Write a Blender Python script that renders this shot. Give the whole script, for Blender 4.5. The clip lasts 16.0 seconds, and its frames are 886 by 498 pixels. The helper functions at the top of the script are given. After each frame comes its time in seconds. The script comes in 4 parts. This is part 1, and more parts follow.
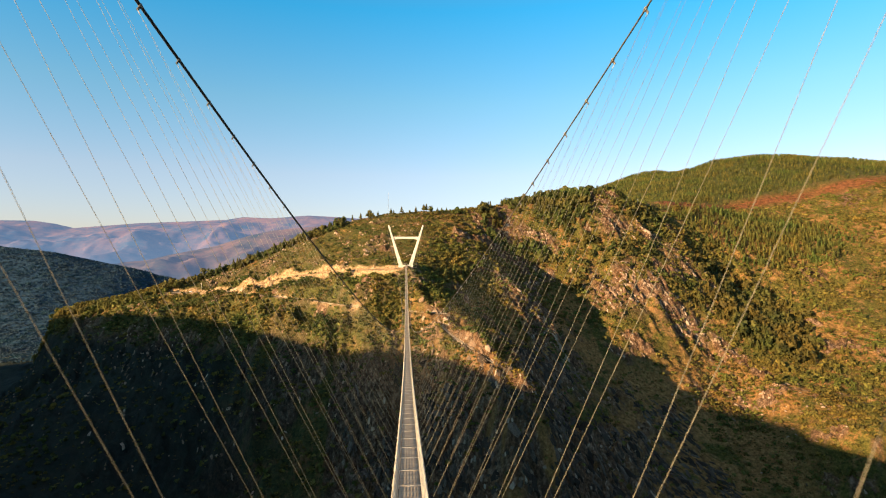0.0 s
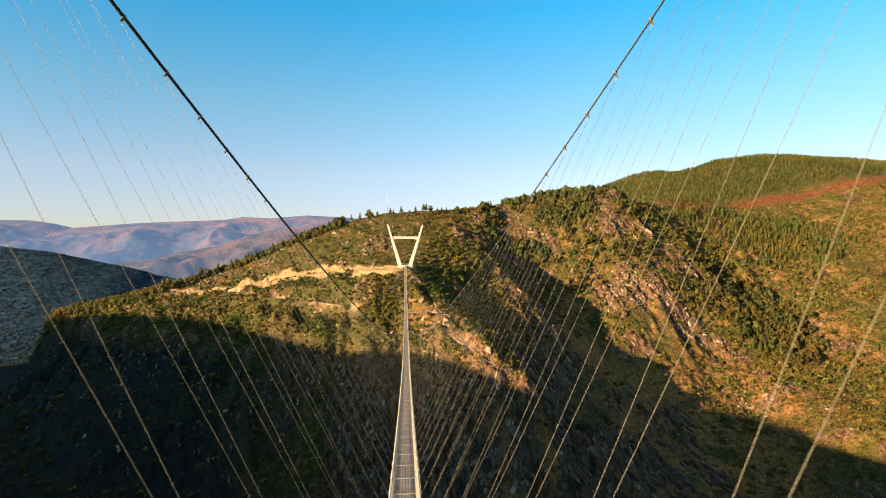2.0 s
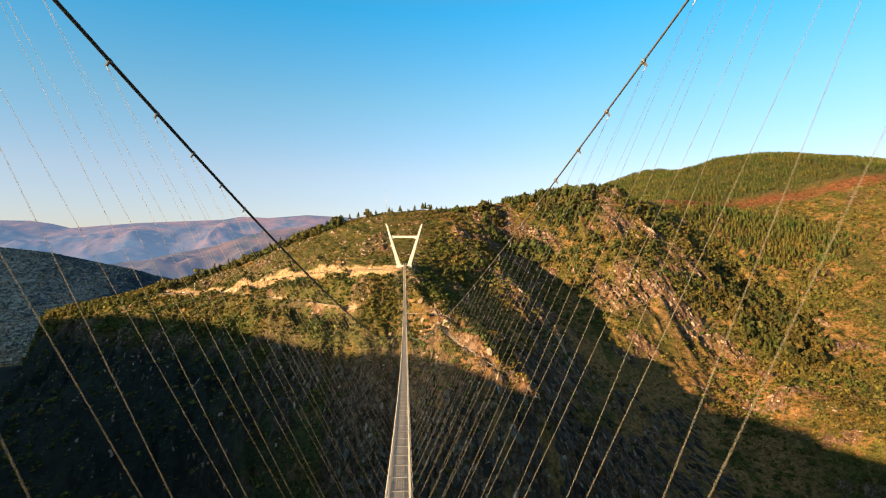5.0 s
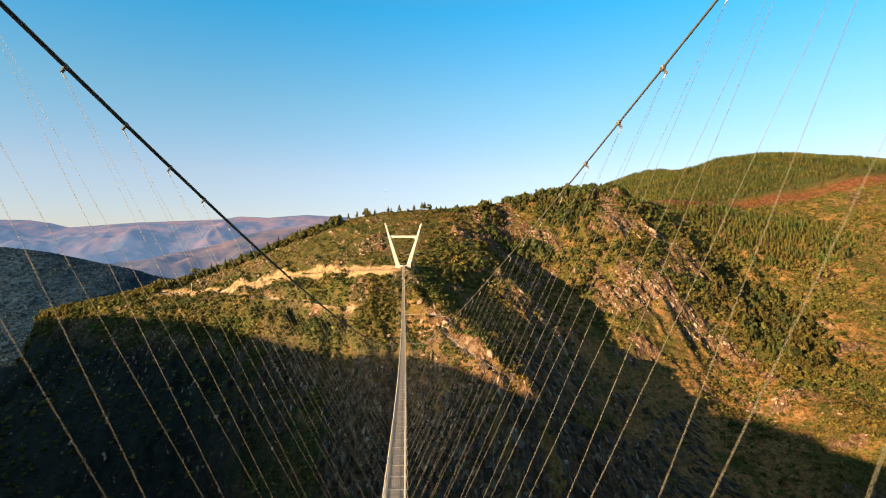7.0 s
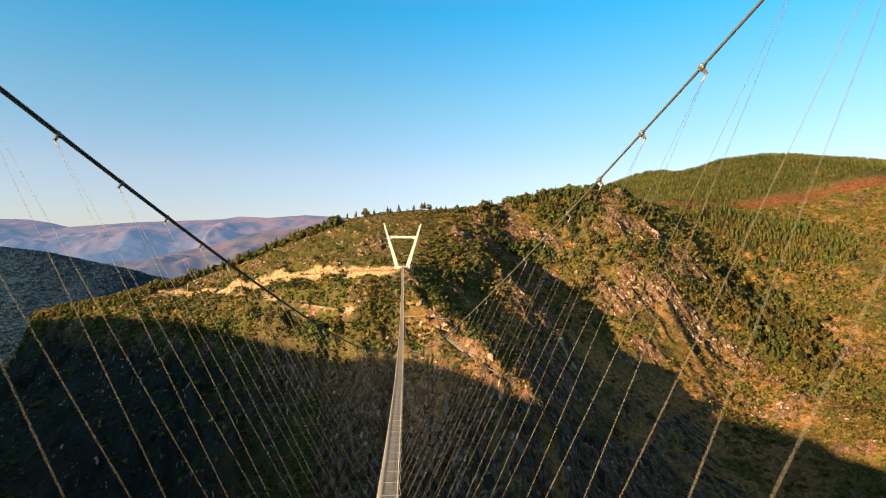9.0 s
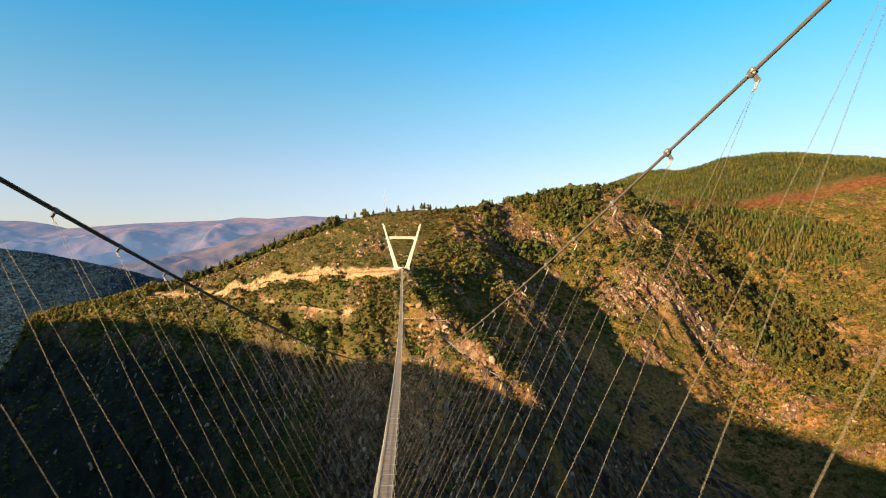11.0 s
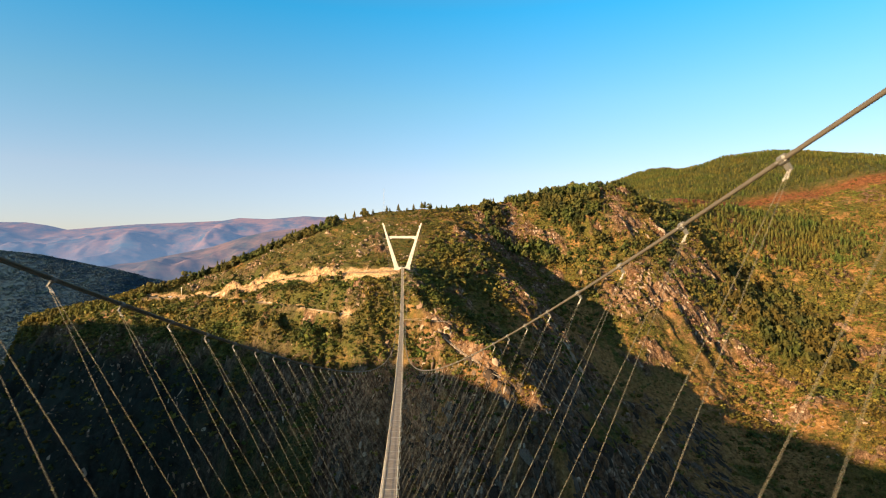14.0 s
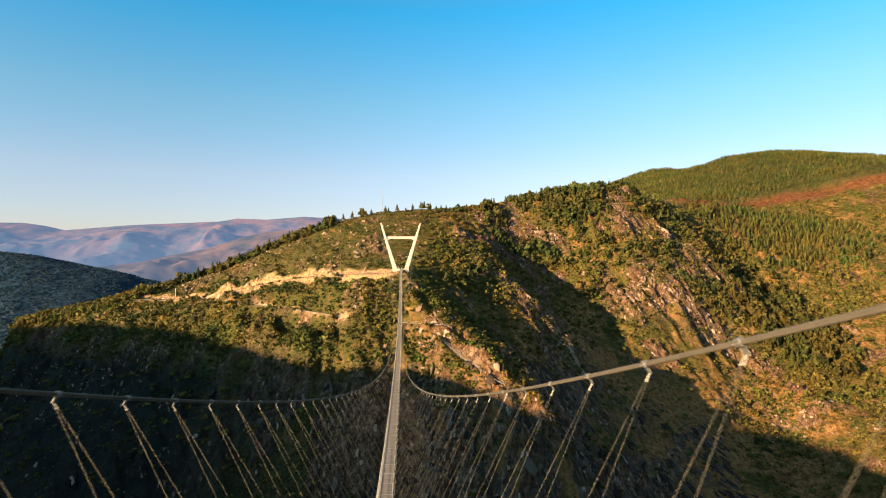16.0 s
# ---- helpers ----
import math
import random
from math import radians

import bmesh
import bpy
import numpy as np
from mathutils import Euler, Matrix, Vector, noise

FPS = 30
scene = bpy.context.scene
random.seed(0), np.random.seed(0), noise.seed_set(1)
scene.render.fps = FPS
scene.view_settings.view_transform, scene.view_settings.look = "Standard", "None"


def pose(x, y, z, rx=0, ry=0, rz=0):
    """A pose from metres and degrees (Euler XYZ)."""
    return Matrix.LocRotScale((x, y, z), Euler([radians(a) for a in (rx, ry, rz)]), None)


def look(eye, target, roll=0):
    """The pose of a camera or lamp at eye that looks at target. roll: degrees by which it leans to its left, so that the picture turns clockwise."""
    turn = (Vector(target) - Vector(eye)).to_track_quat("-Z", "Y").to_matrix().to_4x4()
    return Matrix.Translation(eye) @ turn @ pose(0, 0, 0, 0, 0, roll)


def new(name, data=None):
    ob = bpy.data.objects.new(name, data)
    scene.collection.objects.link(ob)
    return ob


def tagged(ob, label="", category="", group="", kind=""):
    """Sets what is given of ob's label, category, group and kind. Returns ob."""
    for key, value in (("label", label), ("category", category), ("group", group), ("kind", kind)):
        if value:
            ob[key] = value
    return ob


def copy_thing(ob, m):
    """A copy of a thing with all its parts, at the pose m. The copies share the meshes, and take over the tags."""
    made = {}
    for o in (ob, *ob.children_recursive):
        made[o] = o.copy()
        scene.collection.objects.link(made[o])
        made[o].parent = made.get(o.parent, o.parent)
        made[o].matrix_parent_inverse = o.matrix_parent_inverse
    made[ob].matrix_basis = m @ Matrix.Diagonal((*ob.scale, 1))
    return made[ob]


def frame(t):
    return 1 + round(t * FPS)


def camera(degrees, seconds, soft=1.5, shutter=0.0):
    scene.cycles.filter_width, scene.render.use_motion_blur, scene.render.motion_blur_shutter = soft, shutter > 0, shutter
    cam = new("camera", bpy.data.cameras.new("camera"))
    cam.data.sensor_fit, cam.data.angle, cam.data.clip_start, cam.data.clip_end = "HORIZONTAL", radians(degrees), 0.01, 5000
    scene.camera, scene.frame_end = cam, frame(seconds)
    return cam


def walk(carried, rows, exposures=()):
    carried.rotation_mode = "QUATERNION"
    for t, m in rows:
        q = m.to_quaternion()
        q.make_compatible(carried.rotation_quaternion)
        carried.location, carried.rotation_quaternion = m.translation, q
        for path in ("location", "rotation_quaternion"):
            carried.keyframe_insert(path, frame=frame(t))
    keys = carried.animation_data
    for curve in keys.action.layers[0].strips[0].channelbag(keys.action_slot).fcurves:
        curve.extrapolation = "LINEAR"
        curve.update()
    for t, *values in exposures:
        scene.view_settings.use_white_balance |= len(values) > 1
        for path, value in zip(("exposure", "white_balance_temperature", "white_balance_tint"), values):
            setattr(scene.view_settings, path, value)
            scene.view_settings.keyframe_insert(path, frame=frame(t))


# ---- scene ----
cam = camera(76.2, 16.0, soft=1.15, shutter=0.5)
DATUM = 200.0  # height of the first eye above the river's datum
ROWS = [
    (0.0, -0.489, 0.100, 0.044, -3.764, 0.743, -0.080),
    (0.5, -0.437, 1.621, 0.041, -3.767, 0.748, -0.099),
    (1.0, -0.391, 3.138, 0.038, -3.771, 0.751, -0.111),
    (1.5, -0.327, 4.633, 0.047, -3.781, 0.751, -0.114),
    (2.0, -0.242, 6.161, 0.061, -3.794, 0.747, -0.105),
    (2.5, -0.157, 7.720, 0.072, -3.806, 0.736, -0.084),
    (3.0, -0.083, 9.344, 0.065, -3.815, 0.723, -0.054),
    (3.5, -0.009, 10.961, 0.072, -3.822, 0.714, -0.025),
    (4.0, 0.065, 12.618, 0.054, -3.831, 0.706, 0.002),
    (6.5, 0.389, 21.690, 0.098, -3.904, 0.701, -0.037),
    (7.0, 0.484, 23.598, 0.122, -3.911, 0.712, -0.087),
    (7.5, 0.597, 25.593, 0.136, -3.916, 0.725, -0.139),
    (8.0, 0.727, 27.678, 0.170, -3.919, 0.743, -0.188),
    (8.5, 0.894, 29.910, 0.218, -3.919, 0.763, -0.231),
    (9.0, 1.055, 32.392, 0.281, -3.918, 0.784, -0.261),
    (9.2, 1.132, 33.369, 0.317, -3.918, 0.793, -0.269),
    (11.5, 1.740, 42.236, 0.578, -3.894, 0.824, -0.012),
    (12.0, 1.602, 43.571, 0.586, -3.890, 0.817, 0.053),
    (12.5, 1.478, 44.941, 0.563, -3.886, 0.809, 0.096),
    (13.0, 1.413, 46.484, 0.531, -3.885, 0.802, 0.116),
    (13.5, 1.391, 48.326, 0.514, -3.886, 0.803, 0.121),
    (14.0, 1.452, 50.480, 0.504, -3.889, 0.812, 0.121),
    (14.5, 1.562, 53.139, 0.500, -3.899, 0.825, 0.120),
    (15.0, 1.721, 56.157, 0.573, -3.916, 0.844, 0.113),
    (15.5, 1.823, 59.508, 0.641, -3.939, 0.866, 0.104),
    (16.0, 1.899, 63.114, 0.720, -3.966, 0.891, 0.094),
]
walk(cam, [(t, pose(x, y, DATUM + z, 90 + pitch, roll, yaw)) for t, x, y, z, yaw, pitch, roll in ROWS])

# ---- light ----
SUN_AZ, SUN_EL = 236.0, 12.0  # degrees: clockwise from +y, above the horizon
sun = new("sun", bpy.data.lights.new("sun", "SUN"))
sun.data.energy, sun.data.angle, sun.data.color = 5.0, radians(0.5), (1.0, 0.73, 0.42)
toward = Vector((math.sin(radians(SUN_AZ)) * math.cos(radians(SUN_EL)), math.cos(radians(SUN_AZ)) * math.cos(radians(SUN_EL)), math.sin(radians(SUN_EL))))
sun.matrix_world = look(Vector((0, 0, 600)) + toward * 300, (0, 0, 600))
world = bpy.data.worlds.new("world")
world.use_nodes = True
scene.world = world
wn = world.node_tree
wn.nodes.clear()
w_out = wn.nodes.new("ShaderNodeOutputWorld")
w_bg = wn.nodes.new("ShaderNodeBackground")
w_sky = wn.nodes.new("ShaderNodeTexSky")
w_sky.sky_type, w_sky.sun_disc = "NISHITA", False
w_sky.sun_elevation, w_sky.sun_rotation = radians(SUN_EL), radians(SUN_AZ)
w_sky.air_density, w_sky.dust_density, w_sky.ozone_density = 1.0, 0.3, 2.0
w_bg.inputs["Strength"].default_value = 0.0875
# the air's colour by height over the horizon: pale and warm low down, azure above
w_way = wn.nodes.new("ShaderNodeTexCoord")
w_split = wn.nodes.new("ShaderNodeSeparateXYZ")
w_ramp = wn.nodes.new("ShaderNodeValToRGB")
w_tint = wn.nodes.new("ShaderNodeMix")
w_tint.data_type, w_tint.blend_type = "RGBA", "MULTIPLY"
w_tint.inputs[0].default_value = 1.0
stops = w_ramp.color_ramp.elements
while len(stops) < 6:
    stops.new(0.5)
# the last two stops, above the view, are warmed as added fill for shade
for e, (at, c) in zip(stops, ((0.0, (0.72, 0.65, 0.88)), (0.14, (0.92, 0.82, 0.88)), (0.26, (0.66, 0.95, 0.96)), (0.40, (0.20, 1.03, 1.22)), (0.60, (0.85, 0.82, 0.80)), (1.0, (1.25, 0.88, 0.72)))):
    e.position, e.color = at, (*c, 1)
wn.links.new(w_way.outputs["Generated"], w_split.inputs[0])
wn.links.new(w_split.outputs["Z"], w_ramp.inputs["Fac"])
wn.links.new(w_sky.outputs["Color"], w_tint.inputs[6])
wn.links.new(w_ramp.outputs["Color"], w_tint.inputs[7])
wn.links.new(w_tint.outputs[2], w_bg.inputs["Color"])
wn.links.new(w_bg.outputs["Background"], w_out.inputs["Surface"])
scene.view_settings.exposure = 1.47

# ---- materials ----


class Mat:
    """A node material with a few shorthand calls."""

    def __init__(self, name, roughness=0.8, metallic=0.0, specular=0.3):
        self.mat = bpy.data.materials.new(name)
        self.mat.use_nodes = True
        self.nt = self.mat.node_tree
        self.bsdf = self.nt.nodes["Principled BSDF"]
        self.bsdf.inputs["Roughness"].default_value = roughness
        self.bsdf.inputs["Metallic"].default_value = metallic
        self.bsdf.inputs["Specular IOR Level"].default_value = specular
        self.geo = None

    def node(self, kind, **values):
        n = self.nt.nodes.new(kind)
        for key, value in values.items():
            n.inputs[key.replace("_", " ")].default_value = value
        return n

    def link(self, a, b):
        self.nt.links.new(a, b)

    def position(self):
        if self.geo is None:
            self.geo = self.nt.nodes.new("ShaderNodeNewGeometry")
        return self.geo.outputs["Position"]

    def noise(self, scale, detail=4.0, rough=0.6, stretch=None):
        n = self.node("ShaderNodeTexNoise", Scale=scale, Detail=detail, Roughness=rough)
        v = self.position()
        if stretch:
            m = self.nt.nodes.new("ShaderNodeMapping")
            m.inputs["Scale"].default_value = stretch
            self.link(v, m.inputs["Vector"])
            v = m.outputs["Vector"]
        self.link(v, n.inputs["Vector"])
        return n.outputs["Fac"]

    def ramp(self, fac, stops):
        r = self.nt.nodes.new("ShaderNodeValToRGB")
        el = r.color_ramp.elements
        while len(el) < len(stops):
            el.new(0.5)
        for e, (at, c) in zip(el, stops):
            e.position = at
            e.color = (*c, 1) if isinstance(c, tuple) else (c, c, c, 1)
        self.link(fac, r.inputs["Fac"])
        return r.outputs["Color"]

    def mix(self, fac, a, b, blend="MIX"):
        m = self.nt.nodes.new("ShaderNodeMix")
        m.data_type, m.blend_type = "RGBA", blend
        for sock, v in ((m.inputs[0], fac), (m.inputs[6], a), (m.inputs[7], b)):
            if isinstance(v, (tuple, float, int)):
                sock.default_value = (*v, 1) if isinstance(v, tuple) else v
            else:
                self.link(v, sock)
        return m.outputs[2]

    def math(self, op, a, b=0.0):
        m = self.nt.nodes.new("ShaderNodeMath")
        m.operation, m.use_clamp = op, True
        for sock, v in ((m.inputs[0], a), (m.inputs[1], b)):
            if isinstance(v, (float, int)):
                sock.default_value = v
            else:
                self.link(v, sock)
        return m.outputs[0]

    def attr(self, name):
        a = self.nt.nodes.new("ShaderNodeAttribute")
        a.attribute_name = name
        return a.outputs["Fac"]

    def colour(self, c):
        if isinstance(c, tuple):
            self.bsdf.inputs["Base Color"].default_value = (*c, 1)
        else:
            self.link(c, self.bsdf.inputs["Base Color"])
        return self

    def bump(self, height, strength=0.5, distance=0.5):
        b = self.node("ShaderNodeBump", Strength=strength, Distance=distance)
        self.link(height, b.inputs["Height"])
        self.link(b.outputs["Normal"], self.bsdf.inputs["Normal"])
        return self


def ground_material():
    m = Mat("hillside", 0.95, 0, 0.1)
    soil = m.ramp(m.noise(0.11, 6, 0.65), [(0.3, (0.14, 0.068, 0.022)), (0.5, (0.28, 0.14, 0.048)), (0.7, (0.39, 0.215, 0.085))])
    green = m.ramp(m.noise(0.35, 5, 0.7), [(0.32, (0.026, 0.03, 0.007)), (0.5, (0.10, 0.086, 0.018)), (0.66, (0.18, 0.132, 0.034))])
    cover = m.ramp(m.noise(0.07, 8, 0.8), [(0.51, 0.0), (0.58, 1.0)])
    c = m.mix(cover, green, soil)
    rock = m.ramp(m.noise(0.26, 8, 0.78, (1, 1, 0.4)), [(0.30, (0.055, 0.034, 0.021)), (0.44, (0.14, 0.082, 0.048)), (0.53, (0.25, 0.15, 0.09)), (0.64, (0.46, 0.32, 0.22))])
    bare = m.ramp(m.noise(0.06, 5, 0.6), [(0.3, (1.0, 0.78, 0.55)), (0.7, (1.0, 1.0, 1.0))])
    rock = m.mix(0.8, rock, bare, "MULTIPLY")
    blocks = m.node("ShaderNodeTexVoronoi", Scale=0.34)
    joints = m.node("ShaderNodeTexVoronoi", Scale=0.34)
    joints.feature = "DISTANCE_TO_EDGE"
    warp = m.nt.nodes.new("ShaderNodeMapping")
    warp.inputs["Scale"].default_value, warp.inputs["Rotation"].default_value = (1.0, 1.0, 0.55), (0.35, 0.3, 0.2)
    m.link(m.position(), warp.inputs["Vector"])
    wander = m.node("ShaderNodeTexNoise", Scale=0.18, Detail=5.0)
    m.link(m.position(), wander.inputs["Vector"])
    bent = m.nt.nodes.new("ShaderNodeVectorMath")
    bent.operation = "MULTIPLY_ADD"
    bent.inputs[1].default_value = (9.0, 9.0, 9.0)
    m.link(wander.outputs["Color"], bent.inputs[0])
    m.link(warp.outputs["Vector"], bent.inputs[2])
    for v in (blocks, joints):
        m.link(bent.outputs[0], v.inputs["Vector"])
    shade = m.nt.nodes.new("ShaderNodeSeparateColor")
    m.link(blocks.outputs["Color"], shade.inputs[0])
    rock = m.mix(0.75, rock, m.ramp(shade.outputs[0], [(0.0, 0.5), (1.0, 1.0)]), "MULTIPLY")
    crack = m.ramp(joints.outputs["Distance"], [(0.0, 0.35), (0.06, 1.0)])
    rock = m.mix(0.45, rock, crack, "MULTIPLY")
    dry = m.ramp(m.noise(0.3, 7, 0.7), [(0.36, (0.12, 0.07, 0.02)), (0.5, (0.30, 0.145, 0.045)), (0.66, (0.46, 0.25, 0.09))])
    c = m.mix(m.attr("dry"), c, dry)
    c = m.mix(m.attr("rock"), c, rock)
    heath = m.ramp(m.noise(0.16, 9, 0.82), [(0.36, (0.055, 0.034, 0.012)), (0.46, (0.15, 0.055, 0.021)), (0.56, (0.24, 0.085, 0.032)), (0.66, (0.34, 0.17, 0.065))])
    c = m.mix(m.attr("heath"), c, heath)
    sand = m.ramp(m.noise(0.5, 8, 0.75), [(0.40, (0.16, 0.09, 0.036)), (0.47, (0.33, 0.195, 0.088)), (0.58, (0.52, 0.345, 0.185))])
    c = m.mix(m.attr("sand"), c, sand)
    # forest floor olive; it also dims the brow's ground for grazing light
    floor = m.ramp(m.noise(0.05, 4, 0.6), [(0.3, (0.050, 0.056, 0.016)), (0.7, (0.095, 0.090, 0.028))])
    c = m.mix(m.attr("wood"), c, floor)
    # haze blue of the far hill, painted into its ground colour
    c = m.mix(m.attr("hazed_wood"), c, m.ramp(m.noise(0.05, 4, 0.6), [(0.3, (0.026, 0.058, 0.090)), (0.7, (0.034, 0.068, 0.100))]))
    # shade of the lower gorge face, painted into the ground colour
    c = m.mix(m.attr("shade_tint"), c, m.ramp(m.noise(0.05, 4, 0.6), [(0.3, (0.014, 0.020, 0.018)), (0.7, (0.034, 0.038, 0.026))]))
    fine = m.ramp(m.noise(0.9, 6, 0.8), [(0.36, 0.55), (0.5, 0.9), (0.62, 1.18)])
    m.colour(m.mix(0.8, c, fine, "MULTIPLY"))
    relief = m.mix(m.math("MULTIPLY", m.attr("rock"), 0.6), m.noise(0.5, 8, 0.75), crack)
    soft = m.math("SUBTRACT", 1.0, m.math("MULTIPLY", m.attr("sand"), 0.75))
    relief = m.mix(soft, (0.5, 0.5, 0.5), relief)
    m.bump(relief, 1.0, 1.6)
    return m.mat


def leaf_material(name, dark, mid, light):
    """Foliage: a tone for each plant, a slight change from leaf to leaf, and drier and greener patches."""
    m = Mat(name, 0.75, 0, 0.2)
    c = m.ramp(m.attr("tone"), [(0.0, dark), (0.5, mid), (1.0, light)])
    leaf = m.nt.nodes.new("ShaderNodeNewGeometry").outputs["Random Per Island"]
    c = m.mix(1.0, c, m.ramp(leaf, [(0.0, 0.75), (0.6, 1.0), (1.0, 1.15)]), "MULTIPLY")
    patch = m.ramp(m.noise(0.025, 4, 0.6), [(0.36, (0.70, 0.95, 0.75)), (0.5, (1.0, 1.0, 0.9)), (0.64, (1.22, 1.0, 0.8))])
    c = m.mix(1.0, c, patch, "MULTIPLY")
    m.colour(c)
    glow = m.nt.nodes.new("ShaderNodeBsdfTranslucent")
    m.link(c, glow.inputs["Color"])
    blend = m.node("ShaderNodeMixShader", Fac=0.22)
    m.link(m.bsdf.outputs["BSDF"], blend.inputs[1])
    m.link(glow.outputs["BSDF"], blend.inputs[2])
    m.link(blend.outputs["Shader"], m.nt.nodes["Material Output"].inputs["Surface"])
    return m.mat


def plain(name, colour, roughness=0.6, metallic=0.0, vary=0.25, scale=3.0, bump=0.2):
    m = Mat(name, roughness, metallic, 0.4)
    lo = tuple(v * (1 - vary) for v in colour)
    hi = tuple(min(1, v * (1 + vary * 0.5)) for v in colour)
    m.colour(m.ramp(m.noise(scale, 6, 0.65), [(0.3, lo), (0.7, hi)]))
    m.bump(m.noise(scale * 8, 4, 0.6), bump, 0.01)
    return m.mat


def stone_material(name, dark, mid, pale):
    m = Mat(name, 0.95, 0, 0.15)
    isl = m.nt.nodes.new("ShaderNodeNewGeometry").outputs["Random Per Island"]
    c = m.ramp(isl, [(0.0, dark), (0.5, mid), (1.0, pale)])
    c = m.mix(0.8, c, m.ramp(m.noise(1.3, 7, 0.85, (1, 1, 2.2)), [(0.38, 0.2), (0.47, 0.7), (0.58, 1.1)]), "MULTIPLY")
    m.colour(c)
    m.bump(m.noise(1.5, 6, 0.7), 0.8, 0.5)
    return m.mat


M_GROUND = ground_material()
M_SHRUB = leaf_material("shrub_leaves", (0.062, 0.056, 0.014), (0.138, 0.110, 0.024), (0.240, 0.188, 0.044))
M_PINE = leaf_material("pine_needles", (0.048, 0.050, 0.016), (0.092, 0.086, 0.023), (0.155, 0.134, 0.034))
M_HEATHER = leaf_material("heather", (0.052, 0.050, 0.013), (0.115, 0.088, 0.022), (0.22, 0.14, 0.040))
M_YOUNG = leaf_material("young_pine", (0.055, 0.058, 0.016), (0.118, 0.116, 0.027), (0.200, 0.182, 0.044))
M_OLD = leaf_material("old_pine", (0.044, 0.040, 0.012), (0.090, 0.076, 0.019), (0.140, 0.112, 0.028))
# distance haze painted into the needles as near-equal blue tones
M_HAZY = leaf_material("hazed_pine", (0.029, 0.058, 0.094), (0.032, 0.063, 0.097), (0.037, 0.068, 0.099))
M_BARK = plain("bark", (0.12, 0.075, 0.045), 0.9, 0, 0.4)
M_STONE = stone_material("boulder_stone", (0.13, 0.078, 0.046), (0.29, 0.18, 0.11), (0.52, 0.37, 0.25))
# greyer, darkened copy of the boulder stone, standing in for the gorge's shade
M_SHADE_STONE = stone_material("shade_stone", (0.045, 0.030, 0.020), (0.10, 0.068, 0.046), (0.20, 0.14, 0.098))
M_BROOM = leaf_material("broom_leaves", (0.030, 0.040, 0.009), (0.066, 0.074, 0.015), (0.125, 0.118, 0.025))
M_CONCRETE = plain("pale_concrete", (0.66, 0.58, 0.47), 0.8, 0, 0.15, 0.4)
M_CLAMP = plain("clamp_steel", (0.19, 0.175, 0.15), 0.55, 0.4, 0.2, 2.0)
M_STEEL = plain("galvanised_steel", (0.70, 0.65, 0.56), 0.55, 0.1, 0.2, 2.0)
M_GRATE = plain("grating_steel", (0.40, 0.31, 0.22), 0.95, 0.0, 0.35, 1.2)
M_MESH = plain("side_wire", (0.52, 0.46, 0.37), 0.7, 0.0, 0.25, 4.0)
M_RAIL = plain("deck_rail_steel", (0.46, 0.40, 0.32), 0.65, 0.0, 0.25, 3.0)
M_ROPE = plain("cable_steel", (0.10, 0.080, 0.054), 0.75, 0.0, 0.2, 2.0, 0.0)
M_WIRE = plain("hanger_steel", (0.22, 0.185, 0.12), 0.7, 0.0, 0.15, 1.0, 0.0)
M_EARTH = plain("trodden_earth", (0.24, 0.145, 0.07), 0.95, 0, 0.35, 0.5, 0.8)
M_WOOD = plain("weathered_boards", (0.55, 0.42, 0.28), 0.85, 0, 0.3, 1.5)
M_PAINT = plain("white_car_paint", (0.75, 0.74, 0.72), 0.3, 0.0, 0.05, 1.0, 0.0)
M_CARGLASS = plain("car_window", (0.03, 0.035, 0.04), 0.1, 0.0, 0.1, 1.0, 0.0)
M_TYRE = plain("tyre_rubber", (0.025, 0.025, 0.025), 0.85, 0.0, 0.2, 4.0)
M_SAND = plain("sandy_earth", (0.53, 0.36, 0.20), 0.95, 0, 0.3, 0.3, 0.8)

# ---- ground: ridges, ribs, ravines and river as lines of x, y, z ----
CREST = [(-435, 730, 125), (-362, 725, 144), (-299, 720, 160), (-244, 740, 176), (-196, 745, 195), (-145, 745, 217), (-87, 745, 243), (-29, 745, 255), (23, 748, 260), (100, 760, 263), (171, 765, 272), (252, 770, 286), (290, 775, 292)]
BEHIND = [(-650, 850, 40), (-430, 900, 60), (-200, 930, 110), (0, 960, 190), (160, 960, 225), (300, 1000, 255)]
WOODED_HILL = [(480, 1500, 370), (559, 1450, 403), (640, 1420, 421), (690, 1350, 396), (717, 1280, 421), (789, 1220, 426), (855, 1200, 424), (944, 1180, 413), (1033, 1150, 399), (1215, 1100, 382)]
HEATH_SADDLE = [(361, 900, 285), (418, 880, 284), (579, 960, 286), (704, 960, 310), (823, 950, 335), (994, 950, 332)]
RIB_ROCKS = [(263, 769, 0), (266, 740, 0), (270, 722, 0), (309, 731, 0), (348, 717, 0), (362, 704, 0)]
CREST_ROCKS = [(150, 733, 0), (158, 729, 0), (172, 722, 0), (186, 710, 0)]
ROCK_RIB = [(276, 765, 281), (314, 745, 242), (359, 740, 219), (387, 720, 185)]
EAST_CLIFF = [(239, 650, 160), (289, 655, 169), (306, 640, 154), (318, 628, 116), (328, 600, 85)]
EAST_SLOPE = [(433, 720, 151), (538, 705, 156), (670, 720, 165), (793, 720, 173)]
EAST_FOOT = [(330, 560, 64), (336, 528, 49), (373, 535, 77), (414, 520, 66), (446, 500, 60), (549, 500, 58)]
RAVINE = [(158, 430, 40), (176, 500, 75), (183, 560, 106), (183, 620, 134), (166, 680, 176), (134, 715, 211)]
SPUR_RIB = [(65, 640, 211), (91, 600, 186), (119, 565, 160), (139, 537, 131), (145, 521, 105)]
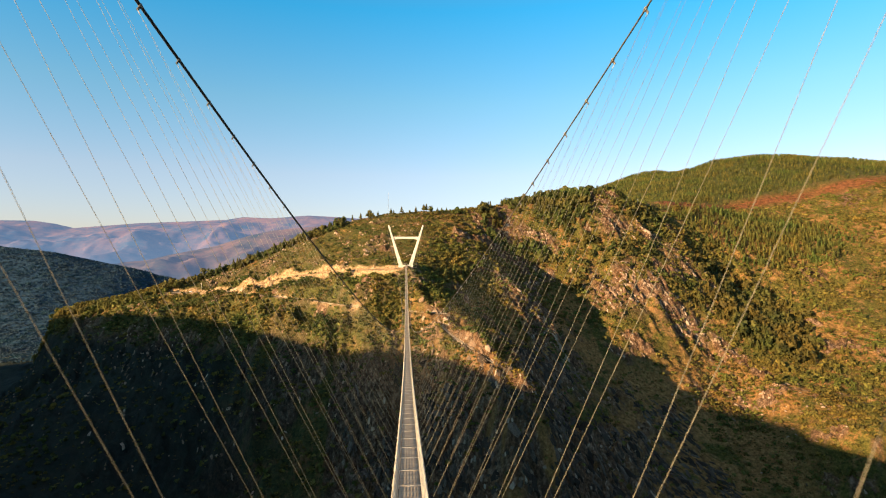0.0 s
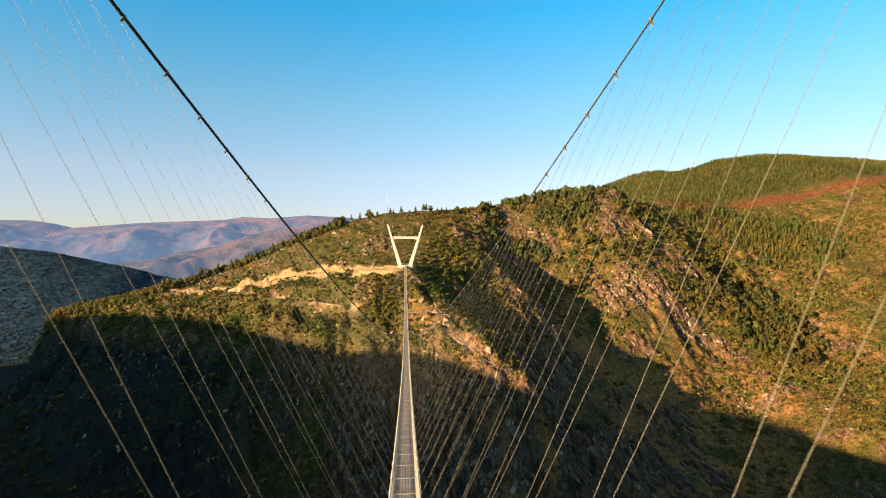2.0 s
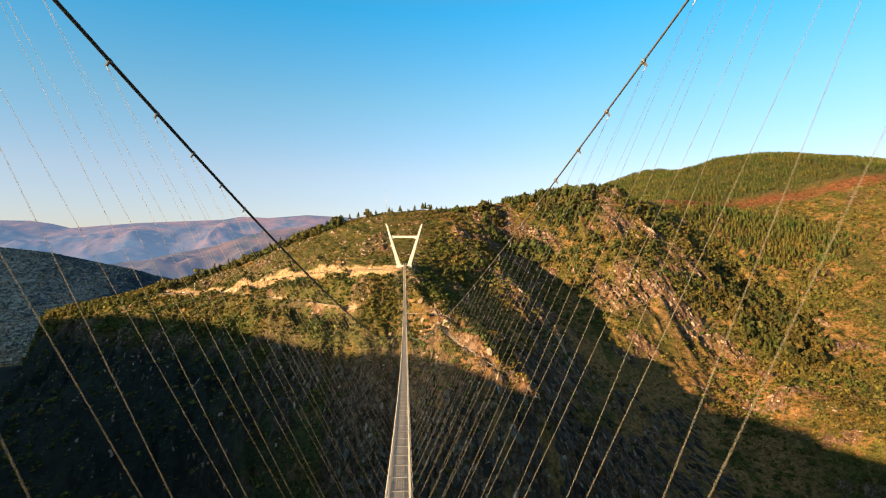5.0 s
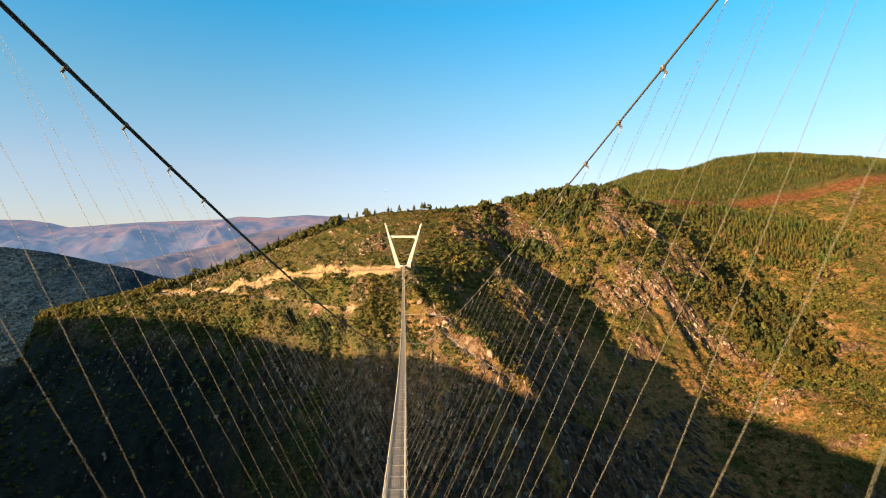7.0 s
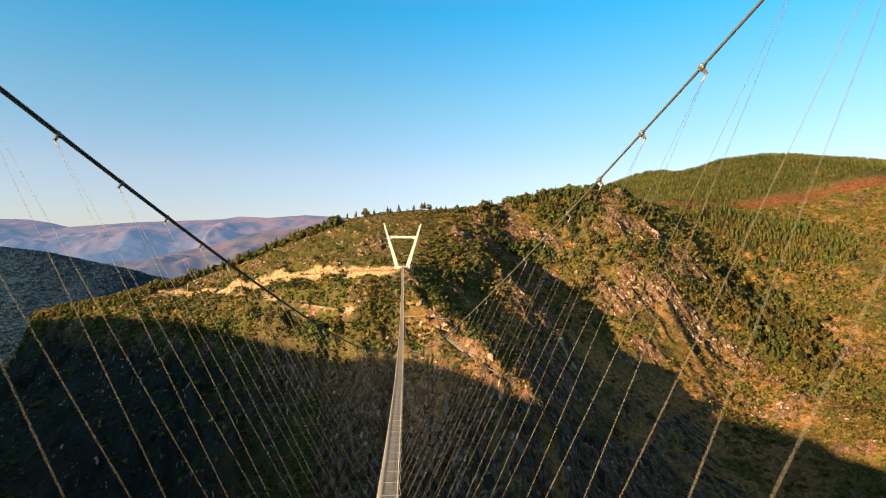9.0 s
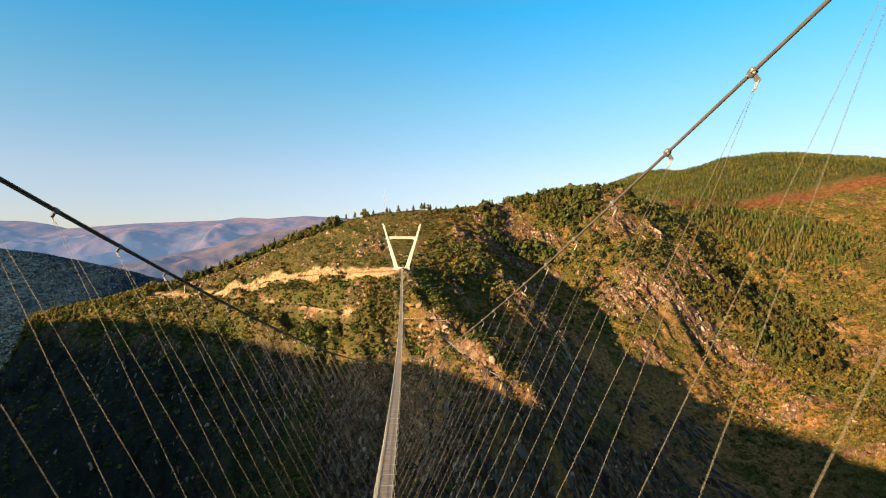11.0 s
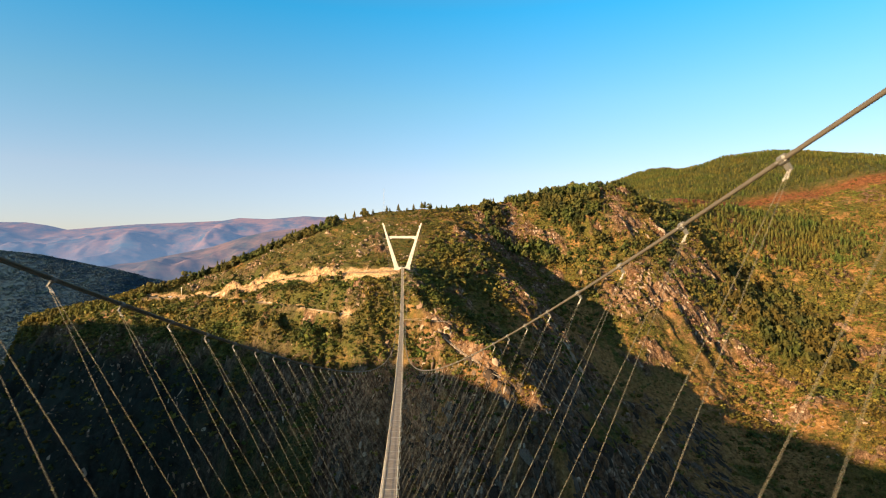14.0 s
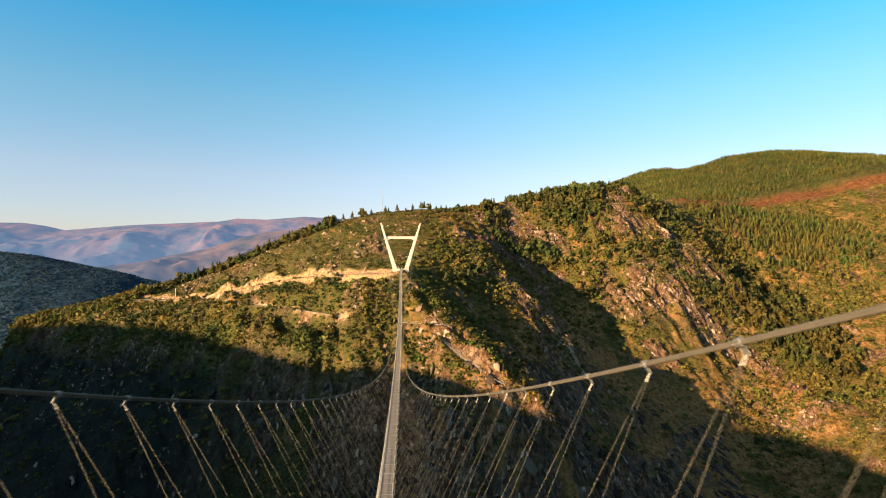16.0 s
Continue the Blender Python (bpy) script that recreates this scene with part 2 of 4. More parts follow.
NOTCH = [(46, 560, 180), (66, 503, 147), (91, 450, 112), (104, 420, 82)]
SPUR = [(0, 560, 194), (-1, 522, 190), (8, 500, 172), (28, 470, 157), (56, 430, 137), (85, 400, 114)]
BROW = [(-13, 470, 132), (-63, 490, 131), (-124, 530, 132), (-201, 610, 140), (-290, 670, 145), (-417, 705, 121)]
BENCH = [(-26, 535, 185), (-67, 575, 184), (-108, 615, 184), (-164, 650, 171), (-234, 695, 161), (-292, 705, 157)]
FACE = [(34, 418, 89), (-34, 438, 85), (-153, 495, 82), (-275, 560, 78), (-392, 640, 74)]
TAIL_END = [(-446, 768, 62), (-448, 712, 46), (-436, 650, 30)]
FACE_FOOT = [(90, 372, 40), (50, 380, 38), (-7, 400, 31), (-65, 415, 27), (-136, 435, 22), (-225, 450, 18), (-310, 450, 18), (-420, 440, 20)]
EAST_TOE = [(138, 400, 27), (209, 420, 17), (318, 420, 5), (392, 400, 2), (495, 390, 4)]
KNOLL = [(354, 446, 46), (374, 440, 57), (412, 432, 64), (472, 424, 66)]
RIVER = [(-1500, 700, -6), (-900, 500, -7), (-500, 370, -8), (-200, 335, -8), (0, 315, -8), (120, 320, -8), (250, 350, -8), (420, 370, -8), (700, 340, -8), (1400, 300, -6)]
WEST_HILL = [(-2100, 1650, 270), (-1379, 1600, 242), (-1092, 1600, 220), (-975, 1600, 208), (-872, 1600, 188), (-753, 1600, 168), (-648, 1600, 138), (-587, 1600, 111)]
WEST_VALE = [(-520, 1150, -5), (-470, 1400, 10), (-440, 1650, 20), (-560, 1950, 40), (-300, 1800, 60), (-60, 1500, 110)]
WEST_FOOT = [(-965, 1250, 75), (-784, 1250, 74), (-623, 1250, 70), (-700, 950, 10)]
NEAR_BANK = [(-420, 220, 110), (-180, 170, 70), (0, 140, 60), (200, 150, 60), (450, 180, 70)]
NEAR_TOP = [(-160, -10, 188), (-60, -12, 187), (0, -12, 189), (60, -15, 188), (200, -40, 190), (500, -60, 210)]
BEHIND_RIDGE = [(-540, -190, 228)]
NEAR_RIDGE = [(-1100, 480, 195), (-760, 296, 222), (-615, 186, 225), (-555, 158, 232), (-500, 131, 243), (-476, 78, 246), (-450, 20, 242), (-425, -30, 247), (-408, -88, 231), (-402, -150, 240), (-400, -250, 248), (-200, -500, 260), (300, -600, 270)]
OUTER = [(-4800, -4800, 200), (0, -4800, 250), (4800, -4800, 250), (4800, 0, 250), (4800, 4800, 260), (0, 4800, 150), (-4800, 4800, 100), (-4800, 0, 150), (1800, 2600, 330), (300, 2400, 200), (-1200, 2600, 40)]


def along(line, step):
    """Points along a line, step metres apart."""
    out = [np.array(line[0], float)]
    for a, b in zip(line, line[1:]):
        a, b = np.array(a, float), np.array(b, float)
        n = max(1, int(np.hypot(*(b - a)[:2]) / step))
        out += [a + (b - a) * (i + 1) / n for i in range(n)]
    return out


SKELETON = np.array([p for line in (CREST, BEHIND, WOODED_HILL, HEATH_SADDLE, ROCK_RIB, EAST_CLIFF, EAST_SLOPE, EAST_FOOT, RAVINE, SPUR_RIB, NOTCH, SPUR, BROW, BENCH, FACE, TAIL_END, FACE_FOOT, EAST_TOE, KNOLL, RIVER, WEST_VALE, WEST_HILL, WEST_FOOT, NEAR_BANK, NEAR_TOP, BEHIND_RIDGE, NEAR_RIDGE) for p in along(line, 40)] + [np.array(p, float) for p in OUTER])
_n = len(SKELETON)
_d = np.hypot(SKELETON[:, None, 0] - SKELETON[None, :, 0], SKELETON[:, None, 1] - SKELETON[None, :, 1])
_poly = np.column_stack([np.ones(_n), SKELETON[:, 0] / 1000, SKELETON[:, 1] / 1000])
_lhs = np.block([[-_d - 2.0 * np.eye(_n), _poly], [_poly.T, np.zeros((3, 3))]])
_w = np.linalg.solve(_lhs, np.concatenate([SKELETON[:, 2], np.zeros(3)]))


def smooth_height(x, y):
    """The land's broad shape, stretched over its ridges and valleys."""
    z = _w[_n] + _w[_n + 1] * x / 1000 + _w[_n + 2] * y / 1000
    for (px, py, _), w in zip(SKELETON, _w[:_n]):
        z = z - w * np.hypot(x - px, y - py)
    return z


def lattice(ix, iy, seed):
    h = (ix.astype(np.int64) * 374761393 + iy.astype(np.int64) * 668265263 + seed * 974711) & 0x7FFFFFFF
    h = ((h ^ (h >> 13)) * 1274126177) & 0x7FFFFFFF
    return ((h ^ (h >> 16)) & 0xFFFF) / 65535.0


def value_noise(x, y, seed):
    ix, iy = np.floor(x), np.floor(y)
    fx, fy = x - ix, y - iy
    fx, fy = fx * fx * (3 - 2 * fx), fy * fy * (3 - 2 * fy)
    a, b = lattice(ix, iy, seed), lattice(ix + 1, iy, seed)
    c, d = lattice(ix, iy + 1, seed), lattice(ix + 1, iy + 1, seed)
    return (a + (b - a) * fx) * (1 - fy) + (c + (d - c) * fx) * fy


def fbm(x, y, size, octaves, seed, ridged=False):
    total, amp, s = 0.0, 1.0, 0.0
    ca, sa = math.cos(0.6), math.sin(0.6)
    for o in range(octaves):
        v = value_noise(x / size, y / size, seed + o)
        v = 1 - abs(2 * v - 1) if ridged else v
        total, s = total + amp * v, s + amp
        x, y = x * ca - y * sa, x * sa + y * ca
        amp, size = amp * 0.5, size * 0.5
    return total / s


def facets(x, y, size, seed):
    """Broken blocks: every cell of a jittered lattice is a plane with its own height and tilt."""
    gx, gy = x / size, y / size
    ix, iy = np.floor(gx), np.floor(gy)
    best, h = np.full(np.shape(x), 1e9), np.zeros(np.shape(x))
    for i in (-1, 0, 1):
        for j in (-1, 0, 1):
            a, b = ix + i, iy + j
            dx, dy = gx - a - lattice(a, b, seed), gy - b - lattice(a, b, seed + 1)
            d = dx * dx + dy * dy
            plane = lattice(a, b, seed + 2) - 0.5 + (lattice(a, b, seed + 3) - 0.5) * 1.8 * dx + (lattice(a, b, seed + 4) - 0.5) * 1.8 * dy
            h = np.where(d < best, plane, h)
            best = np.minimum(best, d)
    return h


def spaced(lo, dense_lo, dense_hi, hi, step):
    """Grid lines that lie step apart in the middle and draw apart outwards."""
    mid = list(np.arange(dense_lo, dense_hi, step))
    left, right, s = [], [], step
    v = dense_lo
    while v > lo:
        s *= 1.07
        v -= s
        left.append(max(v, lo))
    v, s = mid[-1], step
    while v < hi:
        s *= 1.07
        v += s
        right.append(min(v, hi))
    return np.array(left[::-1] + mid + right)


def near_line(x, y, line):
    """Distance in plan from places to a line."""
    best = np.full(np.shape(x), 1e9)
    for a, b in zip(line, line[1:]):
        ax, ay, bx, by = a[0], a[1], b[0], b[1]
        t = np.clip(((x - ax) * (bx - ax) + (y - ay) * (by - ay)) / ((bx - ax) ** 2 + (by - ay) ** 2), 0, 1)
        best = np.minimum(best, np.hypot(x - ax - t * (bx - ax), y - ay - t * (by - ay)))
    return best


def line_height(x, y, line):
    """Height of the nearest point of a line, and the distance in plan to it."""
    best, z = np.full(np.shape(x), 1e9), np.zeros(np.shape(x))
    for a, b in zip(line, line[1:]):
        t = np.clip(((x - a[0]) * (b[0] - a[0]) + (y - a[1]) * (b[1] - a[1])) / ((b[0] - a[0]) ** 2 + (b[1] - a[1]) ** 2), 0, 1)
        d = np.hypot(x - a[0] - t * (b[0] - a[0]), y - a[1] - t * (b[1] - a[1]))
        z = np.where(d < best, a[2] + t * (b[2] - a[2]), z)
        best = np.minimum(best, d)
    return z, best


GX = spaced(-4800, -480, 560, 4800, 1.6)
GY = spaced(-4800, 365, 800, 4800, 1.4)
_X, _Y = np.meshgrid(GX, GY)
_Z = smooth_height(_X, _Y)
_gy, _gx = np.gradient(_Z, GY, GX)
STEEP = np.clip((np.hypot(_gx, _gy) - 0.42) / 0.5, 0, 1)
_far = np.clip((np.hypot(_X, _Y - 500) - 1500) / 1500, 0, 1)
_clear = np.clip(np.hypot(_X / 1.2, _Y - 530) / 34 - 0.1, 0.06, 1)  # levelled about the far tower
_keep = np.clip(near_line(_X, _Y, CREST) / 45, 0.12, 1)
ROAD = [(-8, 524, 188), (-38, 551, 187), (-68, 577, 185), (-101, 605, 181), (-134, 624, 175), (-168, 640, 168), (-205, 660, 161), (-244, 682, 157), (-285, 694, 156)]
UPPER_WALK = [(0, 481, 0), (12, 474, 0), (25, 467, 0), (33, 464, 0)]
LOWER_WALK = [(22, 463, 0), (31, 454, 0), (39, 444, 0), (46, 434, 0), (54, 425, 0), (64, 416, 0)]
TRACK = [(-205, 655, 160), (-190, 638, 159), (-144, 594, 159), (-97, 552, 158), (-61, 518, 156), (-39, 500, 155)]
_crag = fbm(_X * 1.25 + 0.5 * _Y, _Y * 0.7 - 0.2 * _X, 30, 5, 23, True) - 0.55
_Z = _Z + ((fbm(_X, _Y, 90, 4, 11) - 0.5) * 14 + (fbm(_X, _Y, 14, 3, 17) - 0.5) * 4) * _clear * _keep * (1 + 3 * _far)
_Z = _Z + _crag * STEEP * np.where(_X > 200, 17, np.where((_X > 25) & (_Y > 460), 12, 28)) * _clear * _keep
for _line in (UPPER_WALK, LOWER_WALK):
    _line[:] = [(p[0], p[1], float(smooth_height(p[0], p[1]))) for p in _line]
for _line, _half in ((ROAD, 4.5), (TRACK, 2.5), (UPPER_WALK, 0.5), (LOWER_WALK, 0.5)):  # benches cut for the tracks and walks
    _h, _off = line_height(_X, _Y, _line)
    _cut = np.clip((_half + 5 - _off) / 5, 0, 1)
    _Z = _Z * (1 - _cut) + _h * _cut
_gy, _gx = np.gradient(_Z, GY, GX)
_slope = np.hypot(_gx, _gy)


def sample(field, x, y):
    """A grid field at places x, y."""
    x, y = np.asarray(x, float), np.asarray(y, float)
    i = np.clip(np.searchsorted(GX, x) - 1, 0, len(GX) - 2)
    j = np.clip(np.searchsorted(GY, y) - 1, 0, len(GY) - 2)
    u, v = (x - GX[i]) / (GX[i + 1] - GX[i]), (y - GY[j]) / (GY[j + 1] - GY[j])
    return (field[j, i] * (1 - u) + field[j, i + 1] * u) * (1 - v) + (field[j + 1, i] * (1 - u) + field[j + 1, i + 1] * u) * v


ROCKY = np.clip((_slope - 0.6) / 0.35, 0, 1) * np.clip((fbm(_X, _Y, 24, 4, 41) - 0.47 - 0.22 * ((_X > 150) & (_Y > 540)) + 0.14 * ((_X > -60) & (_X < 260) & (_Y < 500))) / 0.1, 0, 1)
ROCKY = np.maximum(ROCKY, np.clip((fbm(_X, _Y, 34, 4, 47) - 0.60 - 0.08 * (_X > 150)) / 0.06, 0, 1) * np.clip((_slope - 0.25) / 0.2, 0, 1))
_broken = np.clip((fbm(_X, _Y, 15, 4, 43) - 0.40) / 0.10, 0, 1)
for _line, _half in ((RIB_ROCKS, 17), (CREST_ROCKS, 9), (SPUR_RIB[1:], 26), (SPUR[1:], 15), (EAST_CLIFF[:4], 27), (EAST_FOOT[:3], 7)):
    ROCKY = np.maximum(ROCKY, np.clip(1.5 - near_line(_X, _Y, _line) / _half, 0, 1) * _broken)
_flank = np.clip((_X + 60) / 20, 0, 1) * np.clip((85 - _X) / 15, 0, 1) * np.clip((505 - _Y) / 10, 0, 1) * np.clip((smooth_height(_X, _Y) - 112) / 12, 0, 1)
ROCKY = ROCKY * (1 - 0.85 * _flank * np.clip(near_line(_X, _Y, SPUR) / 6 - 0.5, 0, 1) * np.clip((fbm(_X, _Y, 12, 3, 119) - 0.34) / 0.08, 0, 1))
HEATHY = np.maximum(np.clip(1.6 - near_line(_X, _Y, HEATH_SADDLE[2:]) / 16, 0, 1), np.clip(1.6 - near_line(_X, _Y, HEATH_SADDLE[1:3]) / 14, 0, 1)) * np.clip((fbm(_X, _Y, 60, 3, 53) - 0.2) / 0.2, 0, 1)
_patchy = np.clip((fbm(_X, _Y, 11, 4, 57) - 0.43) / 0.10, 0, 1)
SANDY = np.clip(2.0 - np.hypot(_X / 1.3, _Y - 526) / 6, 0, 1) * _patchy
SANDY = np.maximum(SANDY, np.clip((13 - near_line(_X, _Y, ROAD)) / 3, 0, 1) * np.maximum(_patchy, near_line(_X, _Y, ROAD) < 9))
SANDY = np.maximum(SANDY, np.clip((5 - near_line(_X, _Y, TRACK)) / 2, 0, 1) * np.maximum(_patchy, near_line(_X, _Y, TRACK) < 2.5))
_u, _v = 0.574 * _X - 0.819 * _Y, 0.819 * _X + 0.574 * _Y  # along and across the strata
_walks = np.clip(np.minimum(near_line(_X, _Y, UPPER_WALK), near_line(_X, _Y, LOWER_WALK)) / 5 - 0.3, 0, 1)
_Z = _Z + ROCKY * _clear * _keep * _walks * ((fbm(_u / 2.6, _v, 14, 3, 97, True) - 0.5) * 5.0 + facets(_u / 2.4, _v, 11, 131) * 4.4 + facets(_u / 1.7, _v, 4.6, 141) * 2.6)

DRY = np.clip(1.7 - near_line(_X, _Y, EAST_FOOT) / 38, 0, 1) * np.clip((fbm(_X, _Y, 22, 4, 59) - 0.36) / 0.12, 0, 1)
DRY = np.maximum(DRY, 0.35 * np.clip(1.5 - near_line(_X, _Y, SPUR[1:4]) / 13, 0, 1) * np.clip((fbm(_X, _Y, 18, 4, 63) - 0.42) / 0.1, 0, 1))
DRY = np.maximum(DRY, 0.8 * np.clip((_X - 420) / 40, 0, 1) * np.clip((900 - _Y) / 60, 0, 1) * np.clip((_Y - 520) / 60, 0, 1) * np.clip((fbm(_X, _Y, 50, 4, 65) - 0.50) / 0.06, 0, 1))
_wall = np.clip((_X + 40) / 40, 0, 1) * np.clip((350 - _X) / 40, 0, 1) * np.clip((165 - _Z) / 20, 0, 1) * (_Y < 660) * np.where(_X > 200, np.clip((100 - _Z) / 20, 0, 1), 1)
DRY = np.maximum(DRY, _wall * np.clip((fbm(_X, _Y, 26, 4, 67) - 0.33) / 0.1, 0, 1))
# where the painted haze lies: the hill across the valley, down to its foot
HAZED_WOOD = np.clip((-_X - 415) / 50, 0, 1) * np.clip((_Y - 760) / 100, 0, 1)
# where shade is painted: the low western face and the valley edge
_shade_tint = np.maximum(0.95 * np.clip((-_X - 10) / 160, 0, 1) * np.clip((126 - _Z) / 22, 0, 1) * (_Y > 330) * (_Y < 760), np.clip((-_X - 415) / 15, 0, 1) * np.clip((104 - _Z) / 14, 0, 1) * (_Y > 330) * np.clip((960 - _Y) / 60, 0, 1))
HAZED_WOOD = HAZED_WOOD * np.clip((_Z - 5) / 30, 0, 1)
WOOD_AND_DIM = np.clip((_X - 380) / 60, 0, 1) * np.clip((_Y - 960) / 40, 0, 1) * (1 - HEATHY)
SHADE_TINT = _shade_tint
# open brow and bench: no wood, ground dimmed to paint in the grazing sun
WOOD_AND_DIM = np.maximum(WOOD_AND_DIM, 0.6 * np.clip((30 - _X) / 30, 0, 1) * np.clip((_Z - 118) / 10, 0, 1) * (_Y > 440) * (_Y < 770) * (_X > -470) * (1 - SANDY) * np.clip((fbm(_X, _Y, 20, 4, 137) - 0.36) / 0.1, 0, 1))


def sheet(name, xs, ys, z, material, fields=None):
    """One mesh over a grid of heights, with named fields on its points."""
    ny, nx = z.shape
    X, Y = np.meshgrid(xs, ys)
    me = bpy.data.meshes.new(name)
    me.vertices.add(nx * ny)
    me.vertices.foreach_set("co", np.stack([X, Y, z], -1).astype(np.float32).ravel())
    idx = np.arange(nx * ny).reshape(ny, nx)
    quads = np.stack([idx[:-1, :-1], idx[:-1, 1:], idx[1:, 1:], idx[1:, :-1]], -1).reshape(-1, 4)
    me.loops.add(quads.size)
    me.loops.foreach_set("vertex_index", quads.astype(np.int32).ravel())
    me.polygons.add(len(quads))
    me.polygons.foreach_set("loop_start", np.arange(0, quads.size, 4, dtype=np.int32))
    me.update(calc_edges=True)
    for key, value in (fields or {}).items():
        a = me.attributes.new(key, "FLOAT", "POINT")
        a.data.foreach_set("value", value.astype(np.float32).ravel())
    me.materials.append(material)
    return new(name, me)


ground = tagged(sheet("ground", GX, GY, _Z, M_GROUND, {"rock": ROCKY, "heath": HEATHY, "sand": SANDY, "wood": WOOD_AND_DIM, "shade_tint": SHADE_TINT, "hazed_wood": HAZED_WOOD, "dry": DRY}), "rocky gorge hillsides with dry heath, scrub and bare stone", "ground", kind="structure")

# ---- distance ----


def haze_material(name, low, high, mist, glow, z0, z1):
    """Far slopes: heath and grass tones, with haze painted into colour and glow, thicker towards the valley."""
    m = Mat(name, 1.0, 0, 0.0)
    # low and high also paint blue shadow and sunlit patches over the slopes
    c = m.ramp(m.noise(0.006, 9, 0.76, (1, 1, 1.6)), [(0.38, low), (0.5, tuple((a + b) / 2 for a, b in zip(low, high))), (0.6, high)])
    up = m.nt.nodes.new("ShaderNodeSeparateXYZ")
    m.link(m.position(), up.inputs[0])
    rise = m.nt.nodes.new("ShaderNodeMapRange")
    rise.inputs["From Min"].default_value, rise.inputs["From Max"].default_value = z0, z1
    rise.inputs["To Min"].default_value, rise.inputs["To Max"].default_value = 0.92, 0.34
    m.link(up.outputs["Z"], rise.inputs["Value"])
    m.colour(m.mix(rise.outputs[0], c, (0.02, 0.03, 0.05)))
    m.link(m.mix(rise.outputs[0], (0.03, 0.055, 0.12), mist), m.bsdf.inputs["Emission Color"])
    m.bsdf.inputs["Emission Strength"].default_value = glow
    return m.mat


def far_range(name, line, depth, foot, material, label, seed):
    """A far ridge: a sheet that climbs to an uneven skyline and falls away behind."""
    xs = np.arange(line[0][0], line[-1][0], 12.0)
    top = np.interp(xs, [p[0] for p in line], [p[2] for p in line])
    mid = np.interp(xs, [p[0] for p in line], [p[1] for p in line])
    rows = []
    for s in np.linspace(-1, 0.35, 80):
        rise = (1 - abs(s)) ** 0.8 if s < 0 else 1 - s
        bumps = fbm(xs, xs * 0 + s * depth * 1.0, 420, 7, seed, True) - 0.5
        rows.append((mid + s * depth, foot + (top - foot) * rise + bumps * 200 * min(1, max(0, abs(s) - 0.06) * 2.2)))
    ny, nx = len(rows), len(xs)
    me = bpy.data.meshes.new(name)
    pts = [(x, y, z) for ry, rz in rows for x, y, z in zip(xs, ry, rz)]
    faces = [(j * nx + i, j * nx + i + 1, (j + 1) * nx + i + 1, (j + 1) * nx + i) for j in range(ny - 1) for i in range(nx - 1)]
    me.from_pydata(pts, [], faces)
    me.materials.append(material)
    for p in me.polygons:
        p.use_smooth = True
    return tagged(new(name, me), label, "mountain", kind="structure")


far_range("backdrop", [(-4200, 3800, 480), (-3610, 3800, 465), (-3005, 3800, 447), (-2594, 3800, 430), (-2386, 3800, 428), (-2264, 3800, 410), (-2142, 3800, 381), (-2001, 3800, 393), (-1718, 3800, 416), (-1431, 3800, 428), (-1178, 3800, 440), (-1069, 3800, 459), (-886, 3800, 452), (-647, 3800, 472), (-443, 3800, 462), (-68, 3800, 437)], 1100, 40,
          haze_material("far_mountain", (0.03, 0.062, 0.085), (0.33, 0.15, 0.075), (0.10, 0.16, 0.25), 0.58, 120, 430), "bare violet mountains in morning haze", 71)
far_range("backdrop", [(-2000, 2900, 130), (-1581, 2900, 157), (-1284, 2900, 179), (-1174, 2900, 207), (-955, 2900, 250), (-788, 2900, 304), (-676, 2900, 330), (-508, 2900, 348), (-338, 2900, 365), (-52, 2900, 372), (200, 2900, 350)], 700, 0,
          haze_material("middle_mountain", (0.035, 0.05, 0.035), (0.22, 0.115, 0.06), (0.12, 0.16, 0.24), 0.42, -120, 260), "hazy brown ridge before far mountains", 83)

# ---- bridge ----
MID, SPAN_END, START = 261.85, 521.7, -6.0
CABLE = {-1: (-29.23, 0.000793, 1.957, 0.0002333), 1: (-29.44, 0.000809, 1.674, 0.0002081)}


def cable_at(side, y):
    zc, b, xc, a = CABLE[side]
    u = y - MID
    return Vector((side * (xc + a * u * u), y, DATUM + zc + b * u * u))


def deck_at(y):
    u = y - MID
    return Vector((0.088 - 0.42 * (u / 258) ** 2, y, DATUM - 31.3 + 0.000347 * u * u))


def part(name, bm, material, parent, label=""):
    """Links a bmesh as one mesh under a thing or a part."""
    me = bpy.data.meshes.new(name)
    bm.to_mesh(me)
    bm.free()
    return part_of(name, me, material, parent, label)


def part_of(name, me, material, parent, label=""):
    if material and not me.materials:
        me.materials.append(material)
    ob = new(name, me)
    ob.parent = parent
    return tagged(ob, label)


def box(bm, lo, hi, m=Matrix()):
    v = [bm.verts.new(m @ Vector((x, y, z))) for x in (lo[0], hi[0]) for y in (lo[1], hi[1]) for z in (lo[2], hi[2])]
    for f in ((0, 1, 3, 2), (4, 6, 7, 5), (0, 4, 5, 1), (2, 3, 7, 6), (0, 2, 6, 4), (1, 5, 7, 3)):
        bm.faces.new([v[i] for i in f])


def rod(bm, points, radius, sides=6):
    """A round bar along points."""
    rings = []
    for i, p in enumerate(points):
        d = (points[min(i + 1, len(points) - 1)] - points[max(i - 1, 0)]).normalized()
        a = d.cross(Vector((0, 0, 1)))
        a = a.normalized() if a.length > 1e-4 else Vector((1, 0, 0))
        b = d.cross(a)
        rings.append([bm.verts.new(p + radius * (math.cos(t) * a + math.sin(t) * b)) for t in (2 * math.pi * k / sides for k in range(sides))])
    for r, s in zip(rings, rings[1:]):
        for k in range(sides):
            f = bm.faces.new((r[k], r[(k + 1) % sides], s[(k + 1) % sides], s[k]))
            f.smooth = True
    bm.faces.new(rings[0][::-1])
    bm.faces.new(rings[-1])


